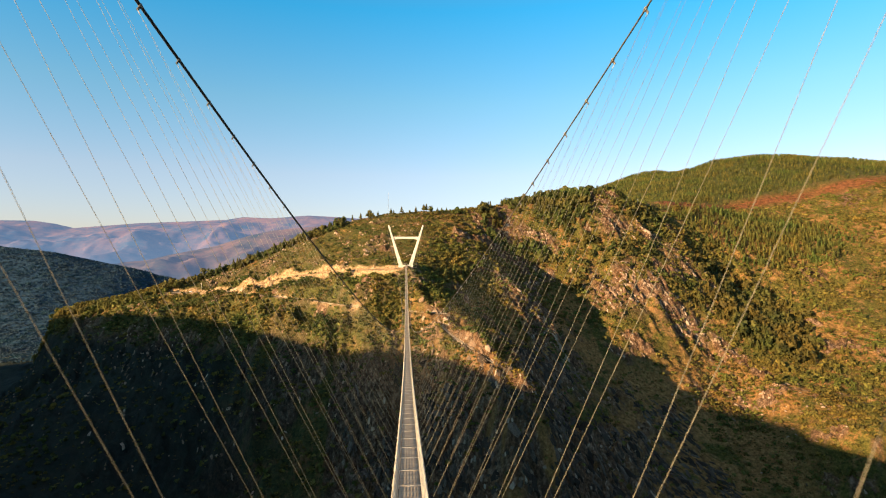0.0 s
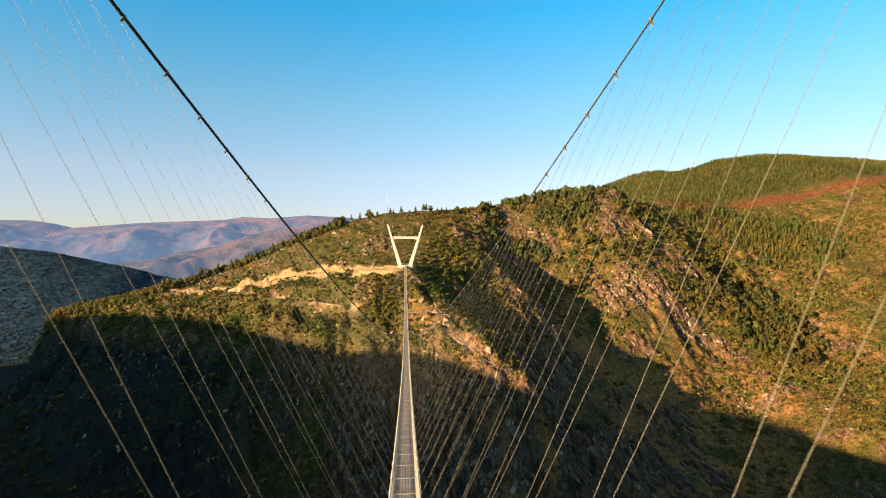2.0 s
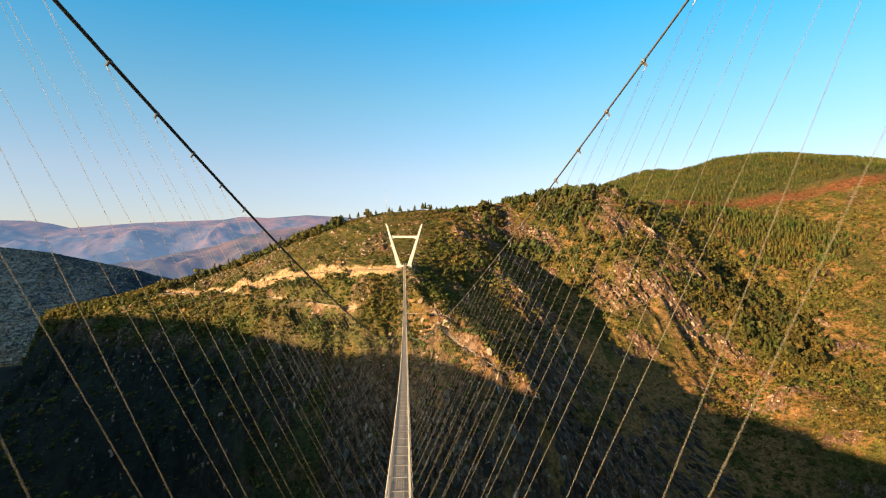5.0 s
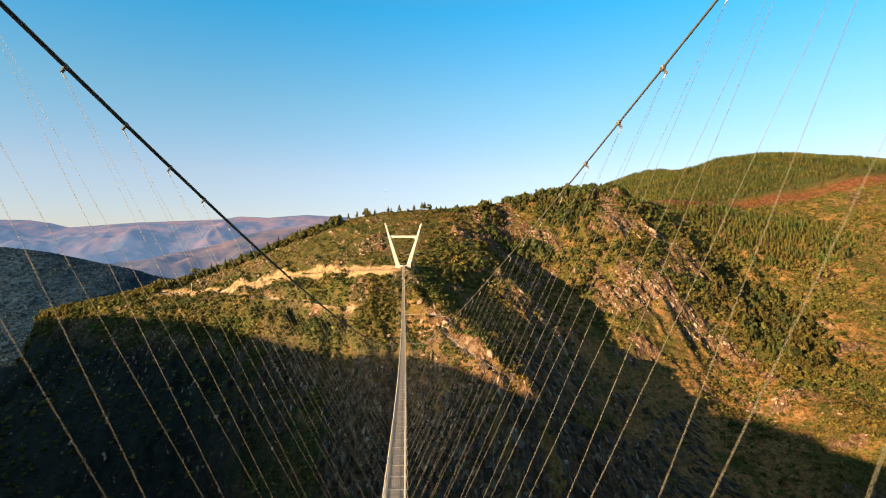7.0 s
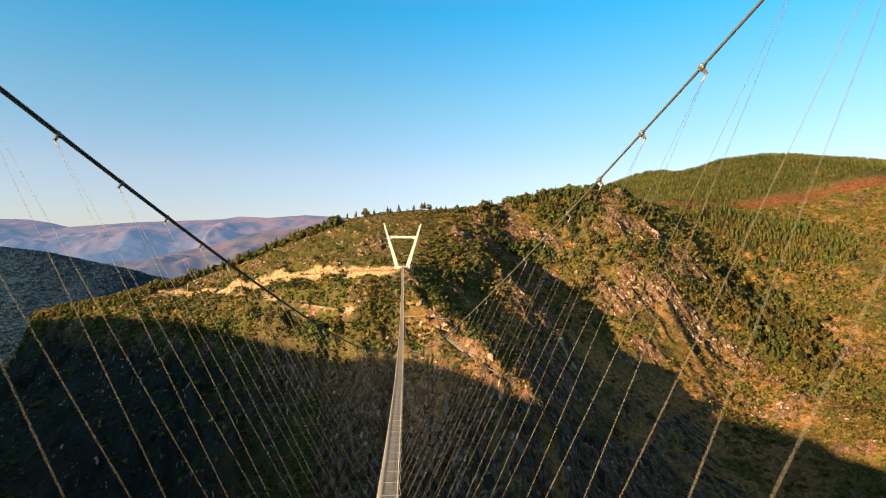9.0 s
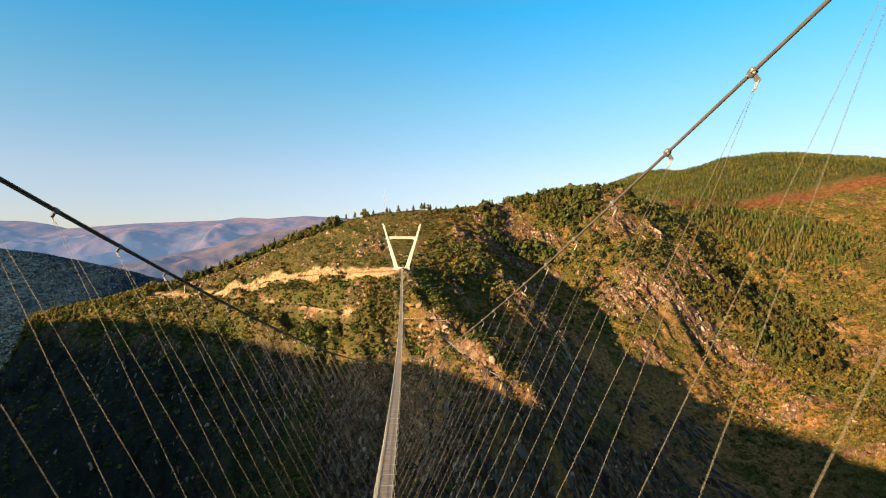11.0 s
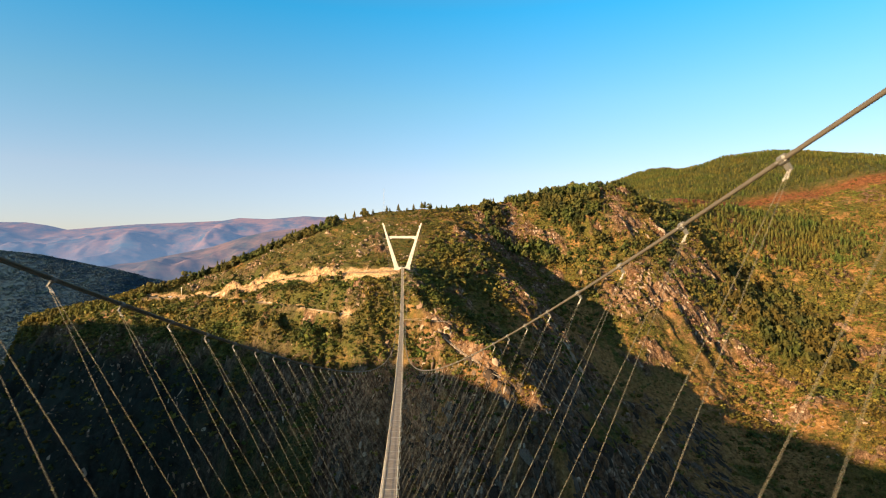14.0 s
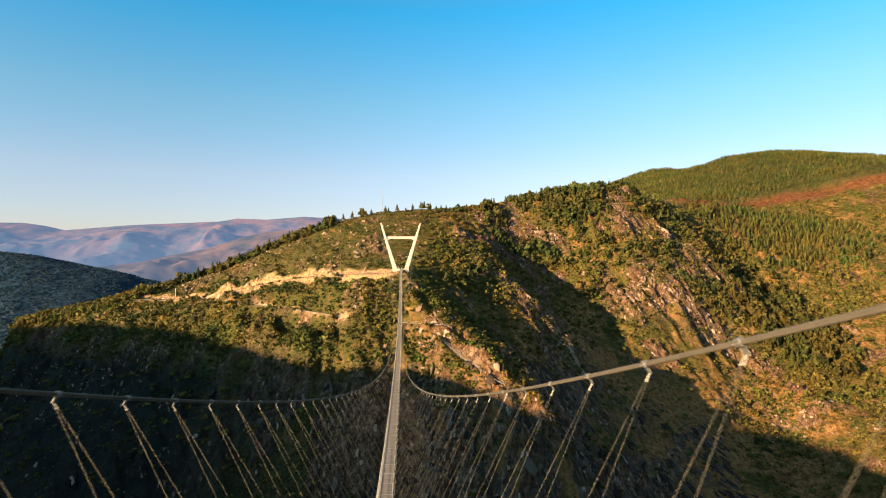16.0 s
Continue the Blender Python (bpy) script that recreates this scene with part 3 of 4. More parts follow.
def prism(bm, section_a, section_b):
    """A solid between two four-cornered sections."""
    a, b = [bm.verts.new(p) for p in section_a], [bm.verts.new(p) for p in section_b]
    for k in range(4):
        bm.faces.new((a[k], a[(k + 1) % 4], b[(k + 1) % 4], b[k]))
    bm.faces.new(a[::-1])
    bm.faces.new(b)


def tower(y, foot):
    """A V-shaped concrete portal whose legs lean outwards."""
    t = new("bridge_tower")
    t.location = (-0.6, y, foot)
    for side in (-1, 1):
        bm = bmesh.new()
        rows = ((-1.0, 4.4, 1.8, 2.6), (36.6, 15.9, 0.6, 1.3))
        sec = [[Vector((side * (x + sx * w), sy * d, z)) for sx, sy in ((-1, -1), (1, -1), (1, 1), (-1, 1))] for z, x, w, d in rows]
        prism(bm, sec[0], sec[1])
        bmesh.ops.recalc_face_normals(bm, faces=bm.faces)
        bmesh.ops.bevel(bm, geom=list(bm.edges), offset=0.15, segments=1, affect="EDGES")
        leg = part("leg", bm, M_CONCRETE, t)
        bm = bmesh.new()
        box(bm, (-0.9, -1.2, 33.4), (0.9, 1.2, 34.6), Matrix.Translation((side * 14.95, 0, 0)))
        part("cable_saddle", bm, M_STEEL, leg, "steel cable saddle")
    bm = bmesh.new()
    half, z0 = 11.6, 24.0
    outline = [(-half, 1.9), (half, 1.9), (half, -1.4), (half - 3.6, 0), (-half + 3.6, 0), (-half, -1.4)]
    f = [bm.verts.new((x, -0.8, z0 + z)) for x, z in outline]
    b = [bm.verts.new((x, 0.8, z0 + z)) for x, z in outline]
    bm.faces.new(f)
    bm.faces.new(b[::-1])
    for k in range(6):
        bm.faces.new((f[k], b[k], b[(k + 1) % 6], f[(k + 1) % 6]))
    bmesh.ops.recalc_face_normals(bm, faces=bm.faces)
    part("upper_beam", bm, M_CONCRETE, t)
    bm = bmesh.new()
    box(bm, (-6.8, -3.2, -2.4), (6.8, 3.2, -0.1))
    bmesh.ops.bevel(bm, geom=list(bm.edges), offset=0.2, segments=1, affect="EDGES")
    part("plinth", bm, M_CONCRETE, t)
    bm = bmesh.new()
    for x in np.linspace(-6.4, 6.4, 12):
        rod(bm, [Vector((x, -3.0, -0.1)), Vector((x, -3.0, 1.1))], 0.05)
    rod(bm, [Vector((-6.4, -3.0, 1.1)), Vector((6.4, -3.0, 1.1))], 0.05)
    part("railing", bm, M_STEEL, t, "dark steel railing")
    return tagged(t, "tall V-shaped pale concrete bridge tower on a plinth", "bridge tower", "bridge towers")


far_tower = tower(SPAN_END, deck_at(SPAN_END).z)
copy_thing(far_tower, Matrix.Translation((-0.6, START, deck_at(START).z)))

# main cables: twin ropes, a clamp every four metres, two slanting rods from each clamp to the deck
FIRST_CLAMP = 30.597 - 4.0 * 8


def clamp_mesh():
    bm = bmesh.new()
    box(bm, (-0.08, -0.14, -0.105), (0.08, 0.14, 0.105))
    bmesh.ops.bevel(bm, geom=list(bm.edges), offset=0.04, segments=1, affect="EDGES")
    box(bm, (-0.025, -0.08, -0.30), (0.025, 0.08, -0.12))
    for y in (-0.1, 0.1):
        rod(bm, [Vector((-0.13, y, 0.0)), Vector((0.13, y, 0.0))], 0.026)
    me = bpy.data.meshes.new("clamp")
    bm.to_mesh(me)
    bm.free()
    return me


CLAMP = clamp_mesh()
for side in (-1, 1):
    cable = tagged(new("main_cable"), "twin steel rope main cable with clamps and thin slanting hangers", "bridge cable", "main cables")
    ys = np.arange(START, SPAN_END + 0.1, 2.0)
    for shift in (-1, 1):
        bm = bmesh.new()
        pts = [cable_at(side, y) + Vector((0.029 * shift, 0, 0.033 * shift)) for y in ys]
        rod(bm, pts, 0.045, 8)
        part("rope", bm, M_ROPE, cable)
    k = 0
    while True:
        y = FIRST_CLAMP + 4.0 * k
        k += 1
        if y > SPAN_END - 12:
            break
        p = cable_at(side, y)
        c = part_of("clamp", CLAMP, M_CLAMP, cable)
        slope = (cable_at(side, y + 1) - cable_at(side, y - 1)).normalized()
        c.matrix_basis = Matrix.LocRotScale(p, Euler((math.asin(slope.z), -side * 0.42, -math.asin(slope.x))), None)
        for dy in (-2.0, 2.0):
            end = deck_at(y + dy) + Vector((side * 1.0, 0, 0.02))
            top = c.matrix_basis @ Vector((0, 0.05 if dy > 0 else -0.05, -0.26))
            if top.z - end.z < 0.3:
                continue
            way = (end - top).normalized()
            bm = bmesh.new()
            rod(bm, [top, end], 0.0064, 5)
            hanger = part("hanger", bm, M_WIRE, cable)
            if y > 150:
                continue
            bm = bmesh.new()
            rod(bm, [top + way * d for d in (0.0, 0.05, 0.24, 0.28)], 0.014, 6)
            rod(bm, [top + way * d for d in (0.20, 0.28)], 0.022, 6)
            part("socket", bm, M_RAIL, hanger, "pale swaged end socket")

# deck: grating panels on cross frames with flared side meshes and handrails
deck = tagged(new("footbridge_deck"), "narrow steel grating footbridge deck with flared mesh sides", "bridge deck")


def panel_mesh():
    """A grating panel: bearing bars along it and cross bars, as one corrugated plate with a rim."""
    bm = bmesh.new()
    xs, ys = np.linspace(-0.6, 0.6, 14), np.linspace(-1.96, 1.96, 10)
    top = [[bm.verts.new((x, y, 0.0 if (i % 2 == 0 or j % 3 == 0) else -0.012)) for i, x in enumerate(xs)] for j, y in enumerate(ys)]
    for j in range(len(ys) - 1):
        for i in range(len(xs) - 1):
            bm.faces.new((top[j][i], top[j][i + 1], top[j + 1][i + 1], top[j + 1][i]))
    rim = [e for e in bm.edges if len(e.link_faces) == 1]
    low = bmesh.ops.extrude_edge_only(bm, edges=rim)["geom"]
    for v in low:
        if isinstance(v, bmesh.types.BMVert):
            v.co.z = -0.1
    bm.normal_update()
    me = bpy.data.meshes.new("floor_panel")
    bm.to_mesh(me)
    bm.free()
    return me


def frame_mesh():
    bm = bmesh.new()
    box(bm, (-0.72, -0.06, -0.16), (0.72, 0.06, 0.025))
    for s in (-1, 1):
        rod(bm, [Vector((s * 0.68, 0, -0.1)), Vector((s * 0.73, 0, 0.4)), Vector((s * 0.80, 0, 1.22))], 0.05, 6)
        rod(bm, [Vector((s * 0.66, 0, -0.05)), Vector((s * 1.0, 0, 0.02))], 0.05, 5)
        rod(bm, [Vector((s * 0.98, 0, 0.0)), Vector((s * 0.80, 0, 1.2))], 0.03, 5)
    me = bpy.data.meshes.new("cross_frame")
    bm.to_mesh(me)
    bm.free()
    return me


def side_mesh(s):
    bm = bmesh.new()

    def at(u, y):
        return Vector((s * (0.65 + 0.12 * u ** 1.2), y, 1.2 * u))

    for u in np.linspace(0.02, 1, 9):
        rod(bm, [at(u, -2), at(u, 2)], 0.012, 4)
    for y in np.arange(-1.9, 2.0, 0.2):
        rod(bm, [at(0, y), at(0.5, y), at(1, y)], 0.010, 3)
    me = bpy.data.meshes.new("side_mesh")
    bm.to_mesh(me)
    bm.free()
    return me


PANEL, FRAME, SIDES = panel_mesh(), frame_mesh(), {s: side_mesh(s) for s in (-1, 1)}
NODE0 = 30.597 + 2.0 - 4.0 * 9
n = 0
while NODE0 + 4 * n < SPAN_END - 2:
    y = NODE0 + 4 * n
    n += 1
    a, b = deck_at(y), deck_at(y + 4)
    tilt = math.atan2(b.z - a.z, 4.0)
    turn = -math.atan2(b.x - a.x, 4.0)
    f = part_of("cross_frame", FRAME, M_RAIL, deck)
    f.matrix_basis = Matrix.LocRotScale(a, Euler((tilt, 0, turn)), None)
    mid = Matrix.LocRotScale((a + b) / 2, Euler((tilt, 0, turn)), None)
    part_of("floor_panel", PANEL, M_GRATE, deck).matrix_basis = mid
    for s in (-1, 1):
        part_of("side_mesh", SIDES[s], M_MESH, deck).matrix_basis = mid
for s in (-1, 1):
    for h, x, r in ((1.2, 0.77, 0.022), (-0.1, 0.68, 0.05)):
        bm = bmesh.new()
        rod(bm, [deck_at(y) + Vector((s * x, 0, h)) for y in np.arange(NODE0, SPAN_END - 2, 4.0)], r, 6)
        part("handrail" if h > 0 else "bearing_cable", bm, M_RAIL, deck)

# ---- plants and stones ----


def leaf(rng, centre, out, size):
    """A ragged four-cornered spray of leaves that faces outwards."""
    n = out + rng.normal(size=3) * 0.33
    n /= np.linalg.norm(n)
    a = np.cross(n, rng.normal(size=3))
    a /= np.linalg.norm(a)
    b = np.cross(n, a)
    r = size * rng.uniform(0.65, 1.3, 4)
    v = np.array([centre + a * r[0], centre + b * r[1] + n * size * 0.25, centre - a * r[2], centre - b * r[3] - n * size * 0.2])
    return v, np.array([(0, 1, 2), (0, 2, 3)])


def lobe(rng, centre, radius, count, size):
    """Sprays over the upper part of an uneven lobe of foliage."""
    out = []
    for k in range(count):
        h = 1 - 1.45 * (k + 0.5) / count
        a = 2.4 * k + rng.uniform(-0.5, 0.5)
        d = np.array([math.cos(a) * math.sqrt(1 - h * h), math.sin(a) * math.sqrt(1 - h * h), h])
        out.append(leaf(rng, centre + d * radius * rng.uniform(0.72, 1.15), d, size))
    return out


def gather(pieces):
    vs, fs, n = [], [], 0
    for v, f in pieces:
        vs.append(v)
        fs.append(f + n)
        n += len(v)
    return np.concatenate(vs), np.concatenate(fs)


def bush_form(seed, lumps=12):
    """A bush of unit radius: two or three low lobes."""
    rng = np.random.default_rng(seed)
    pieces = []
    for k in range(3):
        a = k * 2.1 + rng.uniform(-0.6, 0.6)
        r = rng.uniform(0.35, 0.6)
        c = np.array([0.48 * math.cos(a), 0.48 * math.sin(a), 0.25 + rng.uniform(0.0, 0.3)])
        pieces += lobe(rng, c, np.array([r, r, r * 0.95]), max(3, lumps // 3), 0.42)
    return gather(pieces)


def pine_form(seed, whorls=6, boughs=6):
    """A conifer of unit height: drooping ragged boughs round a stem."""
    rng = np.random.default_rng(seed)
    pieces = []
    for k in range(whorls):
        h = 0.22 + 0.72 * k / whorls
        reach = 0.26 * (1.05 - h) ** 0.8 * rng.uniform(0.8, 1.25)
        for b in range(boughs):
            a = b * 6.283 / boughs + rng.uniform(-0.3, 0.3) + k
            out = np.array([math.cos(a), math.sin(a), 0])
            side = np.array([-out[1], out[0], 0])
            r = reach * rng.uniform(0.6, 1.2)
            v = np.array([np.array([0, 0, h + 0.16]), out * r + side * r * 0.5 + [0, 0, h - 0.02], out * r * 1.15 + [0, 0, h - 0.05], out * r - side * r * 0.5 + [0, 0, h - 0.02]])
            pieces.append((v, np.array([(0, 1, 2), (0, 2, 3)])))
    return gather(pieces)


def leafy_form(seed, lumps=34):
    """A broad crown of unit height: lobes on several leaders, with gaps between them."""
    rng = np.random.default_rng(seed)
    pieces = []
    for k in range(5):
        a, r = k * 1.257 + rng.uniform(-0.5, 0.5), rng.uniform(0.14, 0.26)
        c = np.array([0.22 * math.cos(a), 0.22 * math.sin(a), rng.uniform(0.34, 0.62)]) if k else np.array([0.0, 0.0, rng.uniform(0.66, 0.78)])
        pieces += lobe(rng, c, np.array([r, r, r * 0.9]), max(3, lumps // 5), 0.15)
    return gather(pieces)


def stone_form(seed, long=1.0):
    """An angular block with a split, leaning top; long ones are slabs of tilted strata."""
    rng = np.random.default_rng(seed)
    base = np.array([(-1, -1), (0.2, -1.15), (1, -0.6), (1, 0.8), (0, 1.1), (-1.05, 0.7)]) * rng.uniform(0.55, 1.1, (6, 1)) * [0.95 * long, 0.7 / math.sqrt(long)]
    lean = np.array([rng.uniform(-0.5, 0.5), rng.uniform(0.2, 0.7)])
    rings = []
    for h, k in ((-0.7, 1.0), (0.25, 0.95), (0.7, 0.72)):
        p = base * k * rng.uniform(0.75, 1.15, (6, 1)) + lean * h
        rings.append(np.column_stack([p, h + rng.uniform(-0.3, 0.25, 6)]))
    v = np.concatenate(rings + [np.array([[lean[0] + rng.uniform(-0.4, 0.4) * long, lean[1], 0.8 + rng.uniform(-0.15, 0.3)]])])
    f = []
    for r in (0, 6):
        for k in range(6):
            a, b = r + k, r + (k + 1) % 6
            f += [(a, b, b + 6), (a, b + 6, a + 6)]
    f += [(12 + k, 12 + (k + 1) % 6, 18) for k in range(6)]
    return v, np.array(f)


def mesh_of(name, verts, faces, material, tone=None):
    me = bpy.data.meshes.new(name)
    me.vertices.add(len(verts))
    me.vertices.foreach_set("co", verts.astype(np.float32).ravel())
    me.loops.add(faces.size)
    me.loops.foreach_set("vertex_index", faces.astype(np.int32).ravel())
    me.polygons.add(len(faces))
    me.polygons.foreach_set("loop_start", np.arange(0, faces.size, 3, dtype=np.int32))
    me.update(calc_edges=True)
    a = me.attributes.new("tone", "FLOAT", "POINT")
    a.data.foreach_set("value", (np.full(len(verts), 0.5) if tone is None else tone).astype(np.float32))
    me.materials.append(material)
    return me


def scatter(name, forms, x, y, size, tall, material, label, category, sink=0.1, seed=5, strike=None):
    """Many plants or stones in one mesh, standing on the ground."""
    rng = np.random.default_rng(seed)
    z = sample(_Z, x, y)
    vs, fs, ts, n = [], [], [], 0
    pick = rng.integers(0, len(forms), len(x))
    for k, (v, f) in enumerate(forms):
        sel = np.where(pick == k)[0]
        if not len(sel):
            continue
        a = rng.uniform(0, 6.28, len(sel)) if strike is None else rng.normal(strike, 0.3, len(sel))
        ca, sa = np.cos(a)[:, None], np.sin(a)[:, None]
        sx, sz = size[sel][:, None], (size * tall)[sel][:, None]
        px = (v[None, :, 0] * ca - v[None, :, 1] * sa) * sx + x[sel][:, None]
        py = (v[None, :, 0] * sa + v[None, :, 1] * ca) * sx + y[sel][:, None]
        pz = v[None, :, 2] * sz + z[sel][:, None] - sink * sz
        if strike is not None:  # slabs lie along the slope
            dip = [np.clip(sample(g, x[sel], y[sel]), -0.9, 0.9)[:, None] for g in (_gx, _gy)]
            pz = pz + 0.85 * (dip[0] * (px - x[sel][:, None]) + dip[1] * (py - y[sel][:, None]))
        vs.append(np.stack([px, py, pz], -1).reshape(-1, 3))
        fs.append((f[None] + (np.arange(len(sel)) * len(v))[:, None, None] + n).reshape(-1, 3))
        n += len(sel) * len(v)
        ts.append(np.repeat(np.clip(rng.normal(0.5, 0.24, len(sel)), 0, 1), len(v)))
    ob = new(name, mesh_of(name, np.concatenate(vs), np.concatenate(fs), material, np.concatenate(ts)))
    return tagged(ob, label, category, kind="stuff")


RNG = np.random.default_rng(9)


def places(count, lo, hi, keep):
    x, y = RNG.uniform(lo[0], hi[0], count), RNG.uniform(lo[1], hi[1], count)
    ok = RNG.uniform(0, 1, count) < keep(x, y)
    return x[ok], y[ok]


def bare(x, y):
    return np.maximum(sample(SANDY, x, y), (near_line(x, y, ROAD) < 8) | (near_line(x, y, TRACK) < 4) | (near_line(x, y, UPPER_WALK) < 3.5) | (near_line(x, y, LOWER_WALK) < 3.5))


def heath_top(x, y):
    """The open heath between the dirt road and the crest."""
    road = np.interp(x, [p[0] for p in ROAD[::-1]], [p[1] for p in ROAD[::-1]])
    return np.clip((y - road - 6) / 14, 0, 1) * np.clip((38 - x) / 18, 0, 1) * np.clip((x + 300) / 30, 0, 1) * np.clip((780 - y) / 20, 0, 1)


def gorge_wall(x, y):
    """The steep bare rock below the spur."""
    return np.clip((x + 60) / 40, 0, 1) * np.clip((300 - x) / 40, 0, 1) * np.clip((135 - sample(_Z, x, y)) / 20, 0, 1)


def scrub_cover(x, y):
    patch = np.clip((fbm(x, y, 45, 4, 61) - 0.31) / 0.16, 0.10, 1)
    return patch * (1 - 0.6 * sample(ROCKY, x, y)) * (1 - bare(x, y)) * (1 - 0.8 * sample(HEATHY, x, y)) * (1 - 0.35 * heath_top(x, y)) * (1 - 0.8 * gorge_wall(x, y)) * (1 - 0.8 * np.clip((-x - 20) / 200, 0, 1) * np.clip((124 - sample(_Z, x, y)) / 25, 0, 1))


off_rib = lambda x, y: np.clip(np.minimum(near_line(x, y, RIB_ROCKS), near_line(x, y, CREST_ROCKS)) / 12 - 0.7, 0, 1) * np.clip(near_line(x, y, EAST_CLIFF) / 14 - 0.8, 0, 1)
BUSHES = [bush_form(s, 12) for s in range(6)]
TUFTS = [bush_form(s, 6) for s in range(10, 16)]
PINES = [pine_form(s, 5, 5) for s in range(20, 26)]
SMALL_PINES = [pine_form(s, 4, 4) for s in range(30, 36)]
LEAFY = [leafy_form(s, 40) for s in range(40, 45)]
STONES = [stone_form(s) for s in range(60, 68)]
SLABS = [stone_form(s, 2.3) for s in range(70, 78)]


x, y = places(38000, (-470, 365), (560, 800), scrub_cover)
size = (0.9 + 2.6 * RNG.uniform(0, 1, len(x)) ** 2.2) * (1 - 0.55 * heath_top(x, y))
scatter("scrub", BUSHES, x, y, size, 0.95, M_SHRUB, "dense green and olive scrub on the slopes", "shrubs")
x, y = places(24000, (-470, 365), (560, 800), lambda x, y: (1 - 0.75 * sample(ROCKY, x, y)) * (1 - bare(x, y)) * (1 - 0.75 * gorge_wall(x, y)) * (1 - 0.92 * sample(SHADE_TINT, x, y)))
scatter("heather", TUFTS, x, y, RNG.uniform(0.6, 1.4, len(x)), 0.8, M_HEATHER, "low olive and rust heather tufts", "heather")
x, y = places(21000, (380, 960), (1400, 1520), lambda x, y: (1 - sample(HEATHY, x, y)) * np.clip((y - 930 - 0.08 * (x - 400)) / 60, 0, 1) * np.clip((1.0 - (x - 900) / 400), 0, 1))
scatter("forest", SMALL_PINES, x, y, RNG.uniform(6.5, 10, len(x)), 1.0, M_YOUNG, "young pine forest on a rounded hill", "forest")
wood = lambda x, y: np.clip(1.3 - np.hypot((x - 540) / 120, (y - 830) / 70), 0, 1) * (1 - sample(HEATHY, x, y)) * (1 - 0.8 * sample(ROCKY, x, y))
x, y = places(4200, (380, 720), (720, 920), wood)
scatter("forest", PINES, x, y, RNG.uniform(7, 12, len(x)), 1.0, M_YOUNG, "bright young pines below the heath", "forest")
x, y = places(2600, (400, 850), (1050, 1010), lambda x, y: sample(HEATHY, x, y) * np.clip((fbm(x, y, 20, 4, 113) - 0.42) / 0.1, 0.08, 0.9))
scatter("heather", TUFTS, x, y, RNG.uniform(0.9, 2.4, len(x)), 0.9, M_HEATHER, "low rusty bushes dotted over the heath", "heather")
grove = lambda x, y: np.clip(1.4 - np.hypot((x - 424) / 46, (y - 668) / 68), 0, 1)
x, y = places(2400, (350, 570), (510, 770), grove)
scatter("forest", PINES + LEAFY, x, y, RNG.uniform(9, 15, len(x)), 1.0, M_OLD, "dark brownish pine grove on the slope", "forest")
x, y = places(4200, (330, 540), (1000, 930), lambda x, y: off_rib(x, y) * np.clip((fbm(x, y, 80, 3, 67) - 0.48) / 0.1, 0, 1) * (1 - 0.8 * sample(ROCKY, x, y)) * (1 - sample(HEATHY, x, y)))
scatter("forest", LEAFY + PINES, x, y, RNG.uniform(4, 9, len(x)), 0.95, M_SHRUB, "mixed pine and broadleaf wood on a slope", "forest")
gully = lambda x, y: np.clip(1.5 - np.hypot((x - 52) / 36, (y - 585) / 42), 0, 1) * np.clip((fbm(x, y, 20, 3, 91) - 0.34) / 0.1, 0, 1)
x, y = places(380, (0, 520), (130, 660), gully)
scatter("small_trees", LEAFY, x, y, RNG.uniform(3.5, 7.5, len(x)), 0.9, M_SHRUB, "green oaks filling the gully beside the tower", "trees")
shelf = lambda x, y: np.clip(1.3 - np.minimum(near_line(x, y, BROW), near_line(x, y, TRACK)) / 34, 0, 1) * np.clip((fbm(x, y, 16, 4, 93) - 0.42) / 0.08, 0, 1) * (1 - 0.95 * bare(x, y)) * (1 - 0.55 * sample(ROCKY, x, y))
x, y = places(9000, (-330, 440), (40, 720), shelf)
scatter("scrub", BUSHES, x, y, RNG.uniform(1.0, 2.8, len(x)), 1.0, M_PINE, "dark green bushes along the brow below the track", "shrubs")
x, y = places(12000, (-330, 440), (60, 720), lambda x, y: shelf(x + 7, y - 5))
scatter("scrub", BUSHES, x, y, RNG.uniform(1.0, 2.4, len(x)), 1.0, M_BROOM, "bright green bushes along the brow below the track", "shrubs")
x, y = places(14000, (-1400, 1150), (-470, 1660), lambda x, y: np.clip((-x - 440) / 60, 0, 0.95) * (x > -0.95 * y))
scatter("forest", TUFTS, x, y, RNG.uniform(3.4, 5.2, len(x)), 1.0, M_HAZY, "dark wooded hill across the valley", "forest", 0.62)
x, y = places(9000, (520, 540), (1000, 940), lambda x, y: np.clip((fbm(x, y, 40, 4, 111) - 0.38) / 0.12, 0.05, 0.9) * (1 - sample(HEATHY, x, y)))
scatter("scrub", BUSHES, x, y, RNG.uniform(1.4, 3.2, len(x)), 0.95, M_SHRUB, "scrub on the sunlit eastern slope", "shrubs")
brow = lambda x, y: (1 - 0.97 * heath_top(x, y)) * np.where((x > 5) & (y < 640), 0.3, 1) * np.clip((fbm(x, y, 30, 3, 73) - 0.44) / 0.08, 0, 1) * (1 - bare(x, y)) * (1 - sample(ROCKY, x, y))
x, y = places(3000, (-400, 460), (180, 740), brow)
scatter("small_trees", LEAFY, x, y, RNG.uniform(2.4, 5.4, len(x)), 0.9, M_PINE, "dark green small oaks scattered over the slope", "trees")
x, y = places(900, (-440, 690), (-285, 745), lambda x, y: 0.9 + 0 * x)
scatter("forest", LEAFY + PINES, x, y, RNG.uniform(5, 9, len(x)), 1.0, M_SHRUB, "low wood on the tail of the spur", "forest")
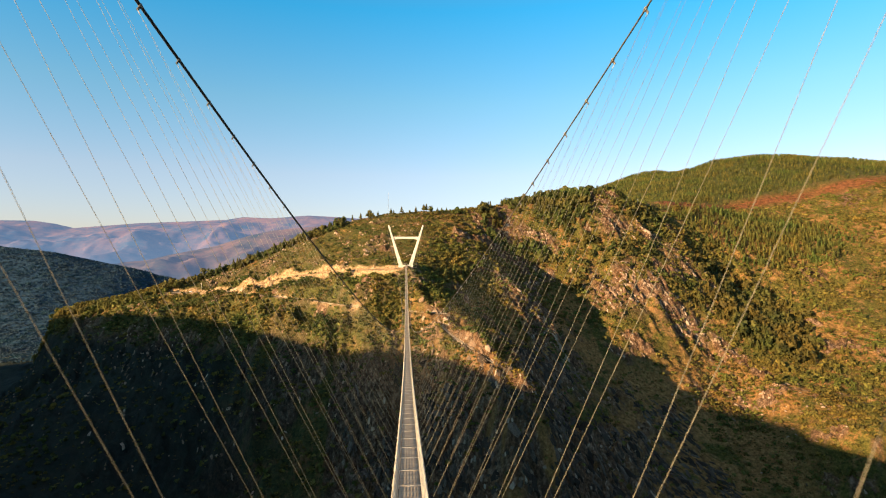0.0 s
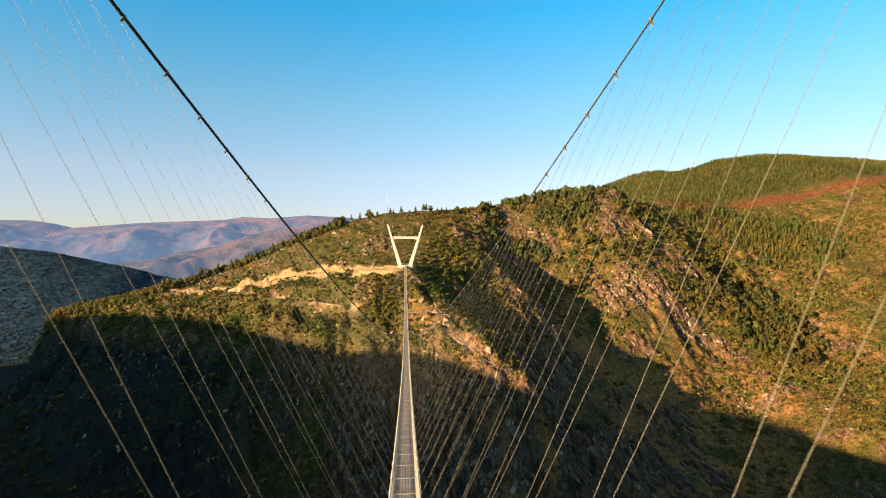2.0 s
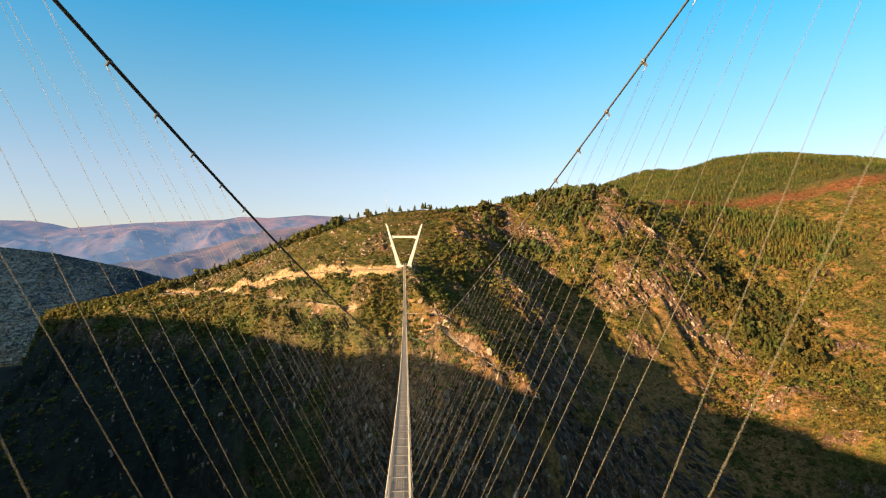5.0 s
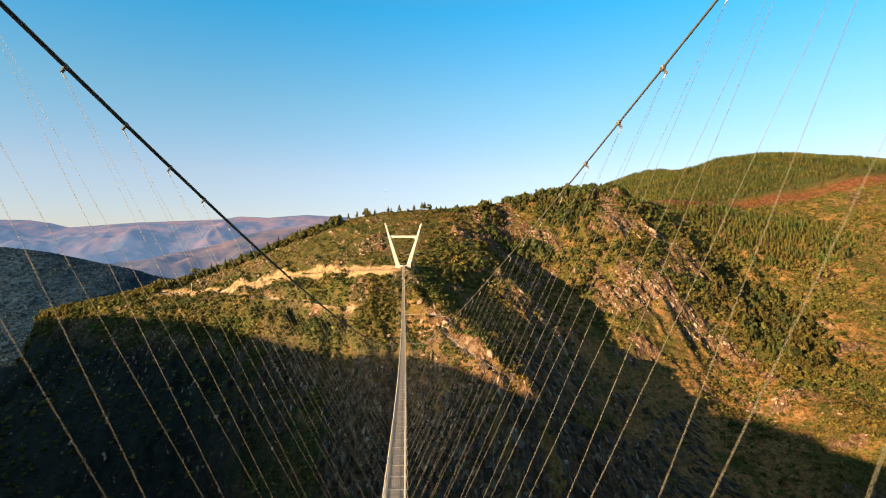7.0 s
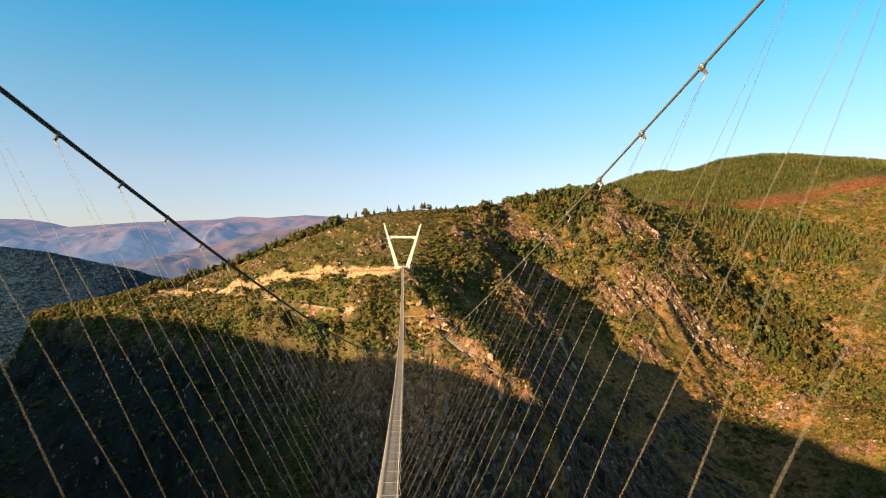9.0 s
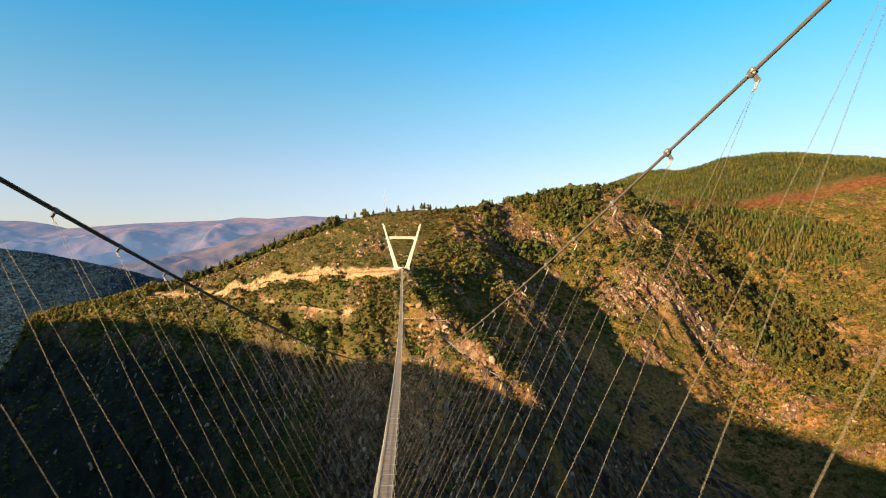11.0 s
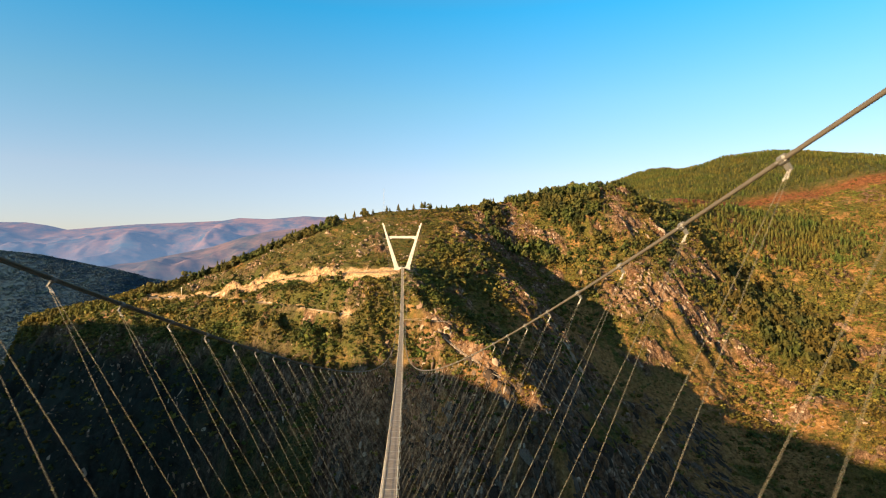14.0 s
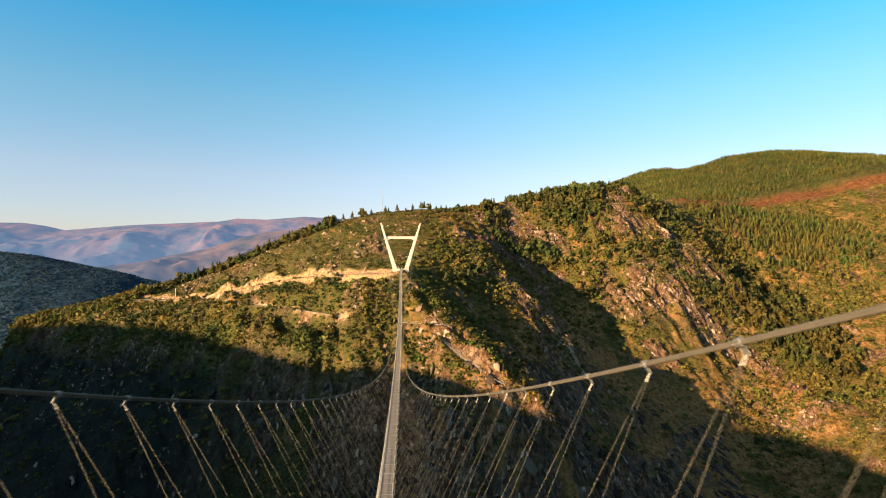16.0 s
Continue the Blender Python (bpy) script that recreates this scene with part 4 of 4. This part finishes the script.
x, y = places(1500, (100, 690), (300, 800), lambda x, y: off_rib(x, y) * np.where(x > 240, 0.35, 1) * np.clip((fbm(x, y, 50, 3, 69) - 0.42) / 0.1, 0, 1) * (1 - 0.8 * sample(ROCKY, x, y)))
scatter("forest", PINES + LEAFY, x, y, RNG.uniform(8, 14, len(x)), 1.0, M_PINE, "dark pines along the upper slope", "forest")
east = lambda x, y: off_rib(x, y) * np.clip((fbm(x, y, 40, 3, 77) - 0.45) / 0.1, 0, 1) * (1 - sample(ROCKY, x, y))
x, y = places(900, (190, 640), (370, 800), east)
scatter("forest", PINES + LEAFY, x, y, RNG.uniform(6, 11, len(x)), 1.0, M_PINE, "dark green trees between the rock ribs", "forest")
left_slope = lambda x, y: np.clip((fbm(x, y, 34, 3, 79) - 0.42) / 0.1, 0, 1) * (1 - bare(x, y))
x, y = places(900, (-300, 715), (-80, 775), left_slope)
scatter("forest", PINES + LEAFY, x, y, RNG.uniform(6, 11, len(x)), 1.0, M_PINE, "pines along the shoulder of the hill", "forest")
ribs = lambda x, y: np.clip(1.25 - np.minimum.reduce([near_line(x, y, l) / w for l, w in ((RIB_ROCKS, 12), (CREST_ROCKS, 8), (SPUR_RIB, 13), (SPUR[1:], 9), (EAST_CLIFF[:4], 20), (EAST_FOOT[:3], 5))]), 0, 1)
x, y = places(7500, (-20, 390), (420, 790), lambda x, y: 0.8 * ribs(x, y))
scatter("crags", SLABS, x, y, 0.9 + 1.5 * RNG.uniform(0, 1, len(x)) ** 1.5, 0.8, M_STONE, "large tilted rock slabs along ribs and cliffs", "rocks", 0.3, strike=-0.96)
x, y = places(15000, (-300, 370), (460, 800), lambda x, y: (np.clip(sample(ROCKY, x, y) - 0.25, 0, 0.5) + 0.15 * ribs(x, y)) * np.where((x < -50) & (y < 560), 0.3, 1))
scatter("outcrops", SLABS + STONES, x, y, RNG.uniform(0.6, 1.7, len(x)), 0.8, M_STONE, "jagged tan rock outcrops on ribs and cliffs", "rocks", 0.3, strike=-0.96)
x, y = places(9000, (-470, 370), (560, 800), lambda x, y: np.clip(sample(ROCKY, x, y) + 0.04, 0, 0.9) * np.where((x < -50) & (y < 560), 0.4, 1))
scatter("boulders", STONES, x, y, RNG.uniform(0.6, 1.4, len(x)) ** 2.2 * 0.7, 0.9, M_STONE, "angular tan boulders and outcrops", "rocks", 0.05)


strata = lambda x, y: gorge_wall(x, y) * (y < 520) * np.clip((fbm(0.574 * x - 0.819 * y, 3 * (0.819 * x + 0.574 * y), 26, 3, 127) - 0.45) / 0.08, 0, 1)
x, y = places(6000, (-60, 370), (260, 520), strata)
# these slabs carry the gorge's shade in their colour
scatter("crags", SLABS, x, y, 0.9 + 1.8 * RNG.uniform(0, 1, len(x)) ** 2, 0.9, M_SHADE_STONE, "tilted grey-brown strata on the gorge wall", "rocks", 0.3, strike=-0.96)
stony = lambda x, y: heath_top(x, y) * np.clip((fbm(x, y, 22, 3, 107) - 0.50) / 0.06, 0, 1) * (1 - bare(x, y))
x, y = places(2600, (-290, 540), (60, 760), stony)
scatter("boulders", STONES, x, y, RNG.uniform(0.5, 1.5, len(x)) ** 1.6, 0.9, M_STONE, "pale boulders lying in the heath above the road", "rocks", 0.1)
x, y = places(2400, (-290, 540), (60, 760), lambda x, y: heath_top(x, y) * np.clip((fbm(x, y, 18, 3, 109) - 0.48) / 0.08, 0, 1) * (1 - bare(x, y)))
scatter("scrub", BUSHES, x, y, RNG.uniform(0.8, 1.9, len(x)), 1.0, M_BROOM, "dark broom bushes in the heath above the road", "shrubs")
spur_top = lambda x, y: np.clip(1.5 - np.minimum(near_line(x, y, SPUR) / 26, near_line(x, y, SPUR_RIB) / 14), 0, 0.9) * np.clip((fbm(x, y, 12, 3, 101) - 0.36) / 0.1, 0, 1) * (1 - bare(x, y))
x, y = places(9000, (-40, 390), (180, 660), spur_top)
scatter("scrub", BUSHES, x, y, RNG.uniform(0.8, 2.3, len(x)), 1.0, M_SHRUB, "yellowish green bushes between the rocks of the spur", "shrubs")
x, y = places(4200, (-60, 420), (85, 505), lambda x, y: sample(_flank, x, y) * np.clip((fbm(x, y, 14, 3, 121) - 0.38) / 0.08, 0, 1) * (1 - bare(x, y)))
scatter("scrub", BUSHES, x, y, RNG.uniform(0.9, 2.4, len(x)), 0.9, M_BROOM, "green bushes covering the flank of the spur", "shrubs")
foot = lambda x, y: np.clip(1.5 - near_line(x, y, EAST_FOOT) / 34, 0, 0.9) * np.clip((fbm(x, y, 16, 3, 103) - 0.40) / 0.08, 0, 1)
x, y = places(2600, (300, 440), (600, 640), foot)
scatter("scrub", BUSHES, x, y, RNG.uniform(1.0, 2.8, len(x)), 1.0, M_SHRUB, "green bushes at the foot of the eastern slope", "shrubs")
x, y = places(1500, (300, 440), (600, 640), lambda x, y: foot(x + 20, y + 15))
scatter("boulders", STONES, x, y, RNG.uniform(0.6, 1.5, len(x)) ** 2, 0.8, M_STONE, "tan rocks along the foot of the slope", "rocks", 0.2)
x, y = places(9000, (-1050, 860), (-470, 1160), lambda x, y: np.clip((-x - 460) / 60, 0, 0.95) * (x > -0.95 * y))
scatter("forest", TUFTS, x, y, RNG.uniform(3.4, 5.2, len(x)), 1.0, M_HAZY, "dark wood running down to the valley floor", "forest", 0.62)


# ---- single trees: the skyline pines and the larger trees by the track ----


def tree_thing(form, lean, label):
    t = new("tree")
    bm = bmesh.new()
    rod(bm, [Vector((0, 0, -0.08)), Vector((lean * 0.3, 0, 0.3)), Vector((lean, 0, 0.8))], 0.016, 5)
    for k in range(3):
        a = k * 2.1 + lean * 9
        rod(bm, [Vector((lean * 0.4, 0, 0.32 + 0.12 * k)), Vector((0.14 * math.cos(a), 0.14 * math.sin(a), 0.5 + 0.12 * k))], 0.008, 4)
    part("trunk", bm, M_BARK, t)
    part_of("crown", mesh_of("crown", form[0], form[1], M_PINE), None, t)
    return tagged(t, label, "tree", "trees on the ridge")


SORTS = [tree_thing(pine_form(80 + k, 8, 7), 0.02 * k, "dark green pine on the ridge") for k in range(3)] + [tree_thing(leafy_form(90 + k, 60), 0.03 * k, "round-crowned dark green tree") for k in range(3)]
fresh = set(SORTS)


def plant(kind, x, y, h):
    """Stands a tree of height h on the ground."""
    m = Matrix.LocRotScale((x, y, float(sample(_Z, x, y)) - 0.02 * h), Euler((0, 0, RNG.uniform(0, 6.28))), None)
    ob = SORTS[kind]
    if ob in fresh:
        fresh.discard(ob)
    else:
        ob = copy_thing(ob, m)
    ob.matrix_basis = m @ Matrix.Diagonal((h, h, h, 1))


for k in range(125):
    x = -270 + 4.5 * k + 16 * math.sin(k * 0.7) + RNG.uniform(-7, 7)
    if RNG.uniform(0, 1) < 0.15:
        continue
    y = np.interp(x, [p[0] for p in CREST], [p[1] for p in CREST]) + RNG.uniform(-12, 6)
    open_top = -110 < x < 80
    plant(int(RNG.choice([0, 1, 2, 0, 1, 2, 4])), float(x), float(y), float(RNG.uniform(4, 11) if open_top else RNG.uniform(7, 15)))
for x, y, h, k in ((-75, 569, 9, 3), (-56, 553, 9, 4), (-66, 560, 7, 5), (-18, 566, 9, 0), (-282, 703, 13, 4), (-274, 700, 12, 3), (-290, 706, 12, 5), (46, 556, 9, 4), (60, 566, 10, 3), (70, 580, 9, 5), (80, 590, 9, 4), (38, 540, 8, 3), (-52, 505, 7, 5), (-70, 512, 7, 4), (-30, 480, 7, 3), (-110, 540, 7, 4), (52, 545, 8, 5)):
    plant(k, x, y, h)

# ---- tracks, boardwalk, posts and mast ----


def ribbon(name, line, half, material, label, category, lift=0.12):
    pts = along(line, 3.0)
    bm = bmesh.new()
    rows = []
    for i, p in enumerate(pts):
        q, r = pts[max(i - 1, 0)], pts[min(i + 1, len(pts) - 1)]
        d = Vector((r[0] - q[0], r[1] - q[1], 0)).normalized()
        n = Vector((-d.y, d.x, 0))
        wob = 0.25 * math.sin(i * 1.7) + 0.2 * math.sin(i * 0.6)
        row = []
        for s in (-1, -0.4, 0.4, 1):
            x, y = p[0] + n.x * (s * half + wob), p[1] + n.y * (s * half + wob)
            row.append(bm.verts.new((x, y, float(sample(_Z, x, y)) + lift - (0.2 if abs(s) == 1 else 0))))
        rows.append(row)
    for a, b in zip(rows, rows[1:]):
        for k in range(3):
            bm.faces.new((a[k], a[k + 1], b[k + 1], b[k]))
    me = bpy.data.meshes.new(name)
    bm.to_mesh(me)
    bm.free()
    me.materials.append(material)
    return tagged(new(name, me), label, category, kind="structure")


ribbon("road", ROAD, 4.0, M_SAND, "pale sandy dirt road along the hillside", "road", 0.5)
ribbon("road", TRACK, 2.2, M_SAND, "narrow sandy track below the road", "road", 0.45)
PATH = [(322, 600, 0), (345, 583, 0), (356, 552, 0), (369, 530, 0), (406, 517, 0), (442, 497, 0), (520, 480, 0)]
ribbon("pavement", PATH, 0.6, M_EARTH, "pale footpath along the foot of the slope", "path", 0.35)


def boardwalk(line):
    """A raised plank walk on posts, with a handrail."""
    b = new("boardwalk")
    pts = along(line, 2.2)
    land = np.array([float(sample(_Z, p[0], p[1])) for p in pts])
    level = np.convolve(np.pad(land, 5, mode="edge"), np.ones(11) / 11, mode="valid")
    prev = None
    for i, p in enumerate(pts):
        c = Vector((p[0], p[1], level[i] + 0.9))
        if prev is not None:
            bm = bmesh.new()
            d = (c - prev)
            n = Vector((-d.y, d.x, 0)).normalized() * 1.0
            up = Vector((0, 0, 0.12))
            prism(bm, [prev - n, prev + n, prev + n + up, prev - n + up], [c - n, c + n, c + n + up, c - n + up])
            bmesh.ops.recalc_face_normals(bm, faces=bm.faces)
            part("plank_bay", bm, M_WOOD, b)
            bm = bmesh.new()
            rod(bm, [prev + n + Vector((0, 0, 1.1)), c + n + Vector((0, 0, 1.1))], 0.045, 4)
            rod(bm, [c + n + Vector((0, 0, -2.6)), c + n + Vector((0, 0, 1.1))], 0.07, 4)
            part("rail_post", bm, M_WOOD, b)
        prev = c
    return tagged(b, "weathered wooden boardwalk stairs down the rocky spur", "boardwalk", "boardwalks")


boardwalk(UPPER_WALK)
boardwalk(LOWER_WALK)


def post(x, y, h, r, label):
    t = new("utility_pole")
    t.location = (x, y, float(sample(_Z, x, y)))
    bm = bmesh.new()
    rod(bm, [Vector((0, 0, -1)), Vector((0, 0, h * 0.6)), Vector((0, 0, h))], r, 8)
    part("pole", bm, M_CONCRETE, t)
    bm = bmesh.new()
    box(bm, (-0.9, -0.09, h - 0.7), (0.9, 0.09, h - 0.5))
    part("crossarm", bm, M_STEEL, t)
    return tagged(t, label, "pole")


post(-243, 690, 9, 0.28, "pale concrete pole by the dirt road")
post(336, 800, 12, 0.35, "pale concrete pole on the far slope")


def parked_car(x, y, turn):
    t = new("parked_car")
    t.matrix_basis = Matrix.LocRotScale((x, y, float(sample(_Z, x, y)) + 0.5), Euler((0, 0, turn)), None)
    bm = bmesh.new()
    box(bm, (-2.1, -0.88, 0.28), (2.1, 0.88, 0.95))
    bmesh.ops.bevel(bm, geom=list(bm.edges), offset=0.14, segments=2, affect="EDGES")
    body = part("body", bm, M_PAINT, t)
    bm = bmesh.new()
    prism(bm, [Vector(p) for p in ((-1.9, -0.8, 0.93), (1.0, -0.8, 0.93), (1.0, 0.8, 0.93), (-1.9, 0.8, 0.93))], [Vector(p) for p in ((-1.6, -0.66, 1.5), (0.35, -0.66, 1.5), (0.35, 0.66, 1.5), (-1.6, 0.66, 1.5))])
    bmesh.ops.recalc_face_normals(bm, faces=bm.faces)
    part("cabin", bm, M_CARGLASS, t, "dark window glass")
    bm = bmesh.new()
    box(bm, (-1.62, -0.68, 1.49), (0.37, 0.68, 1.56))
    part("roof", bm, M_PAINT, t)
    for wx in (-1.3, 1.3):
        for wy in (-0.8, 0.8):
            bm = bmesh.new()
            rod(bm, [Vector((wx, wy - 0.1, 0.32)), Vector((wx, wy + 0.1, 0.32))], 0.32, 14)
            part("wheel", bm, M_TYRE, t, "black tyre")
    return tagged(t, "small white car parked beside the dirt road", "car")


parked_car(-254, 686, 2.6)
mast = new("radio_mast")
mast.location = (-24, 752, float(sample(_Z, -24, 752)))
for a in range(3):
    bm = bmesh.new()
    o = Vector((0.3 * math.cos(a * 2.09), 0.3 * math.sin(a * 2.09), 0))
    rod(bm, [o + Vector((0, 0, -1)), o * 0.6 + Vector((0, 0, 30))], 0.08, 4)
    part("leg", bm, M_STEEL, mast)
bm = bmesh.new()
for k in range(20):
    rod(bm, [Vector((0.3, 0, 1.5 * k)), Vector((-0.15, 0.26, 1.5 * k + 0.75))], 0.03, 4)
    rod(bm, [Vector((-0.15, 0.26, 1.5 * k + 0.75)), Vector((-0.15, -0.26, 1.5 * k + 1.4))], 0.03, 4)
part("lattice", bm, M_STEEL, mast)
tagged(mast, "thin steel lattice mast on the ridge", "mast")
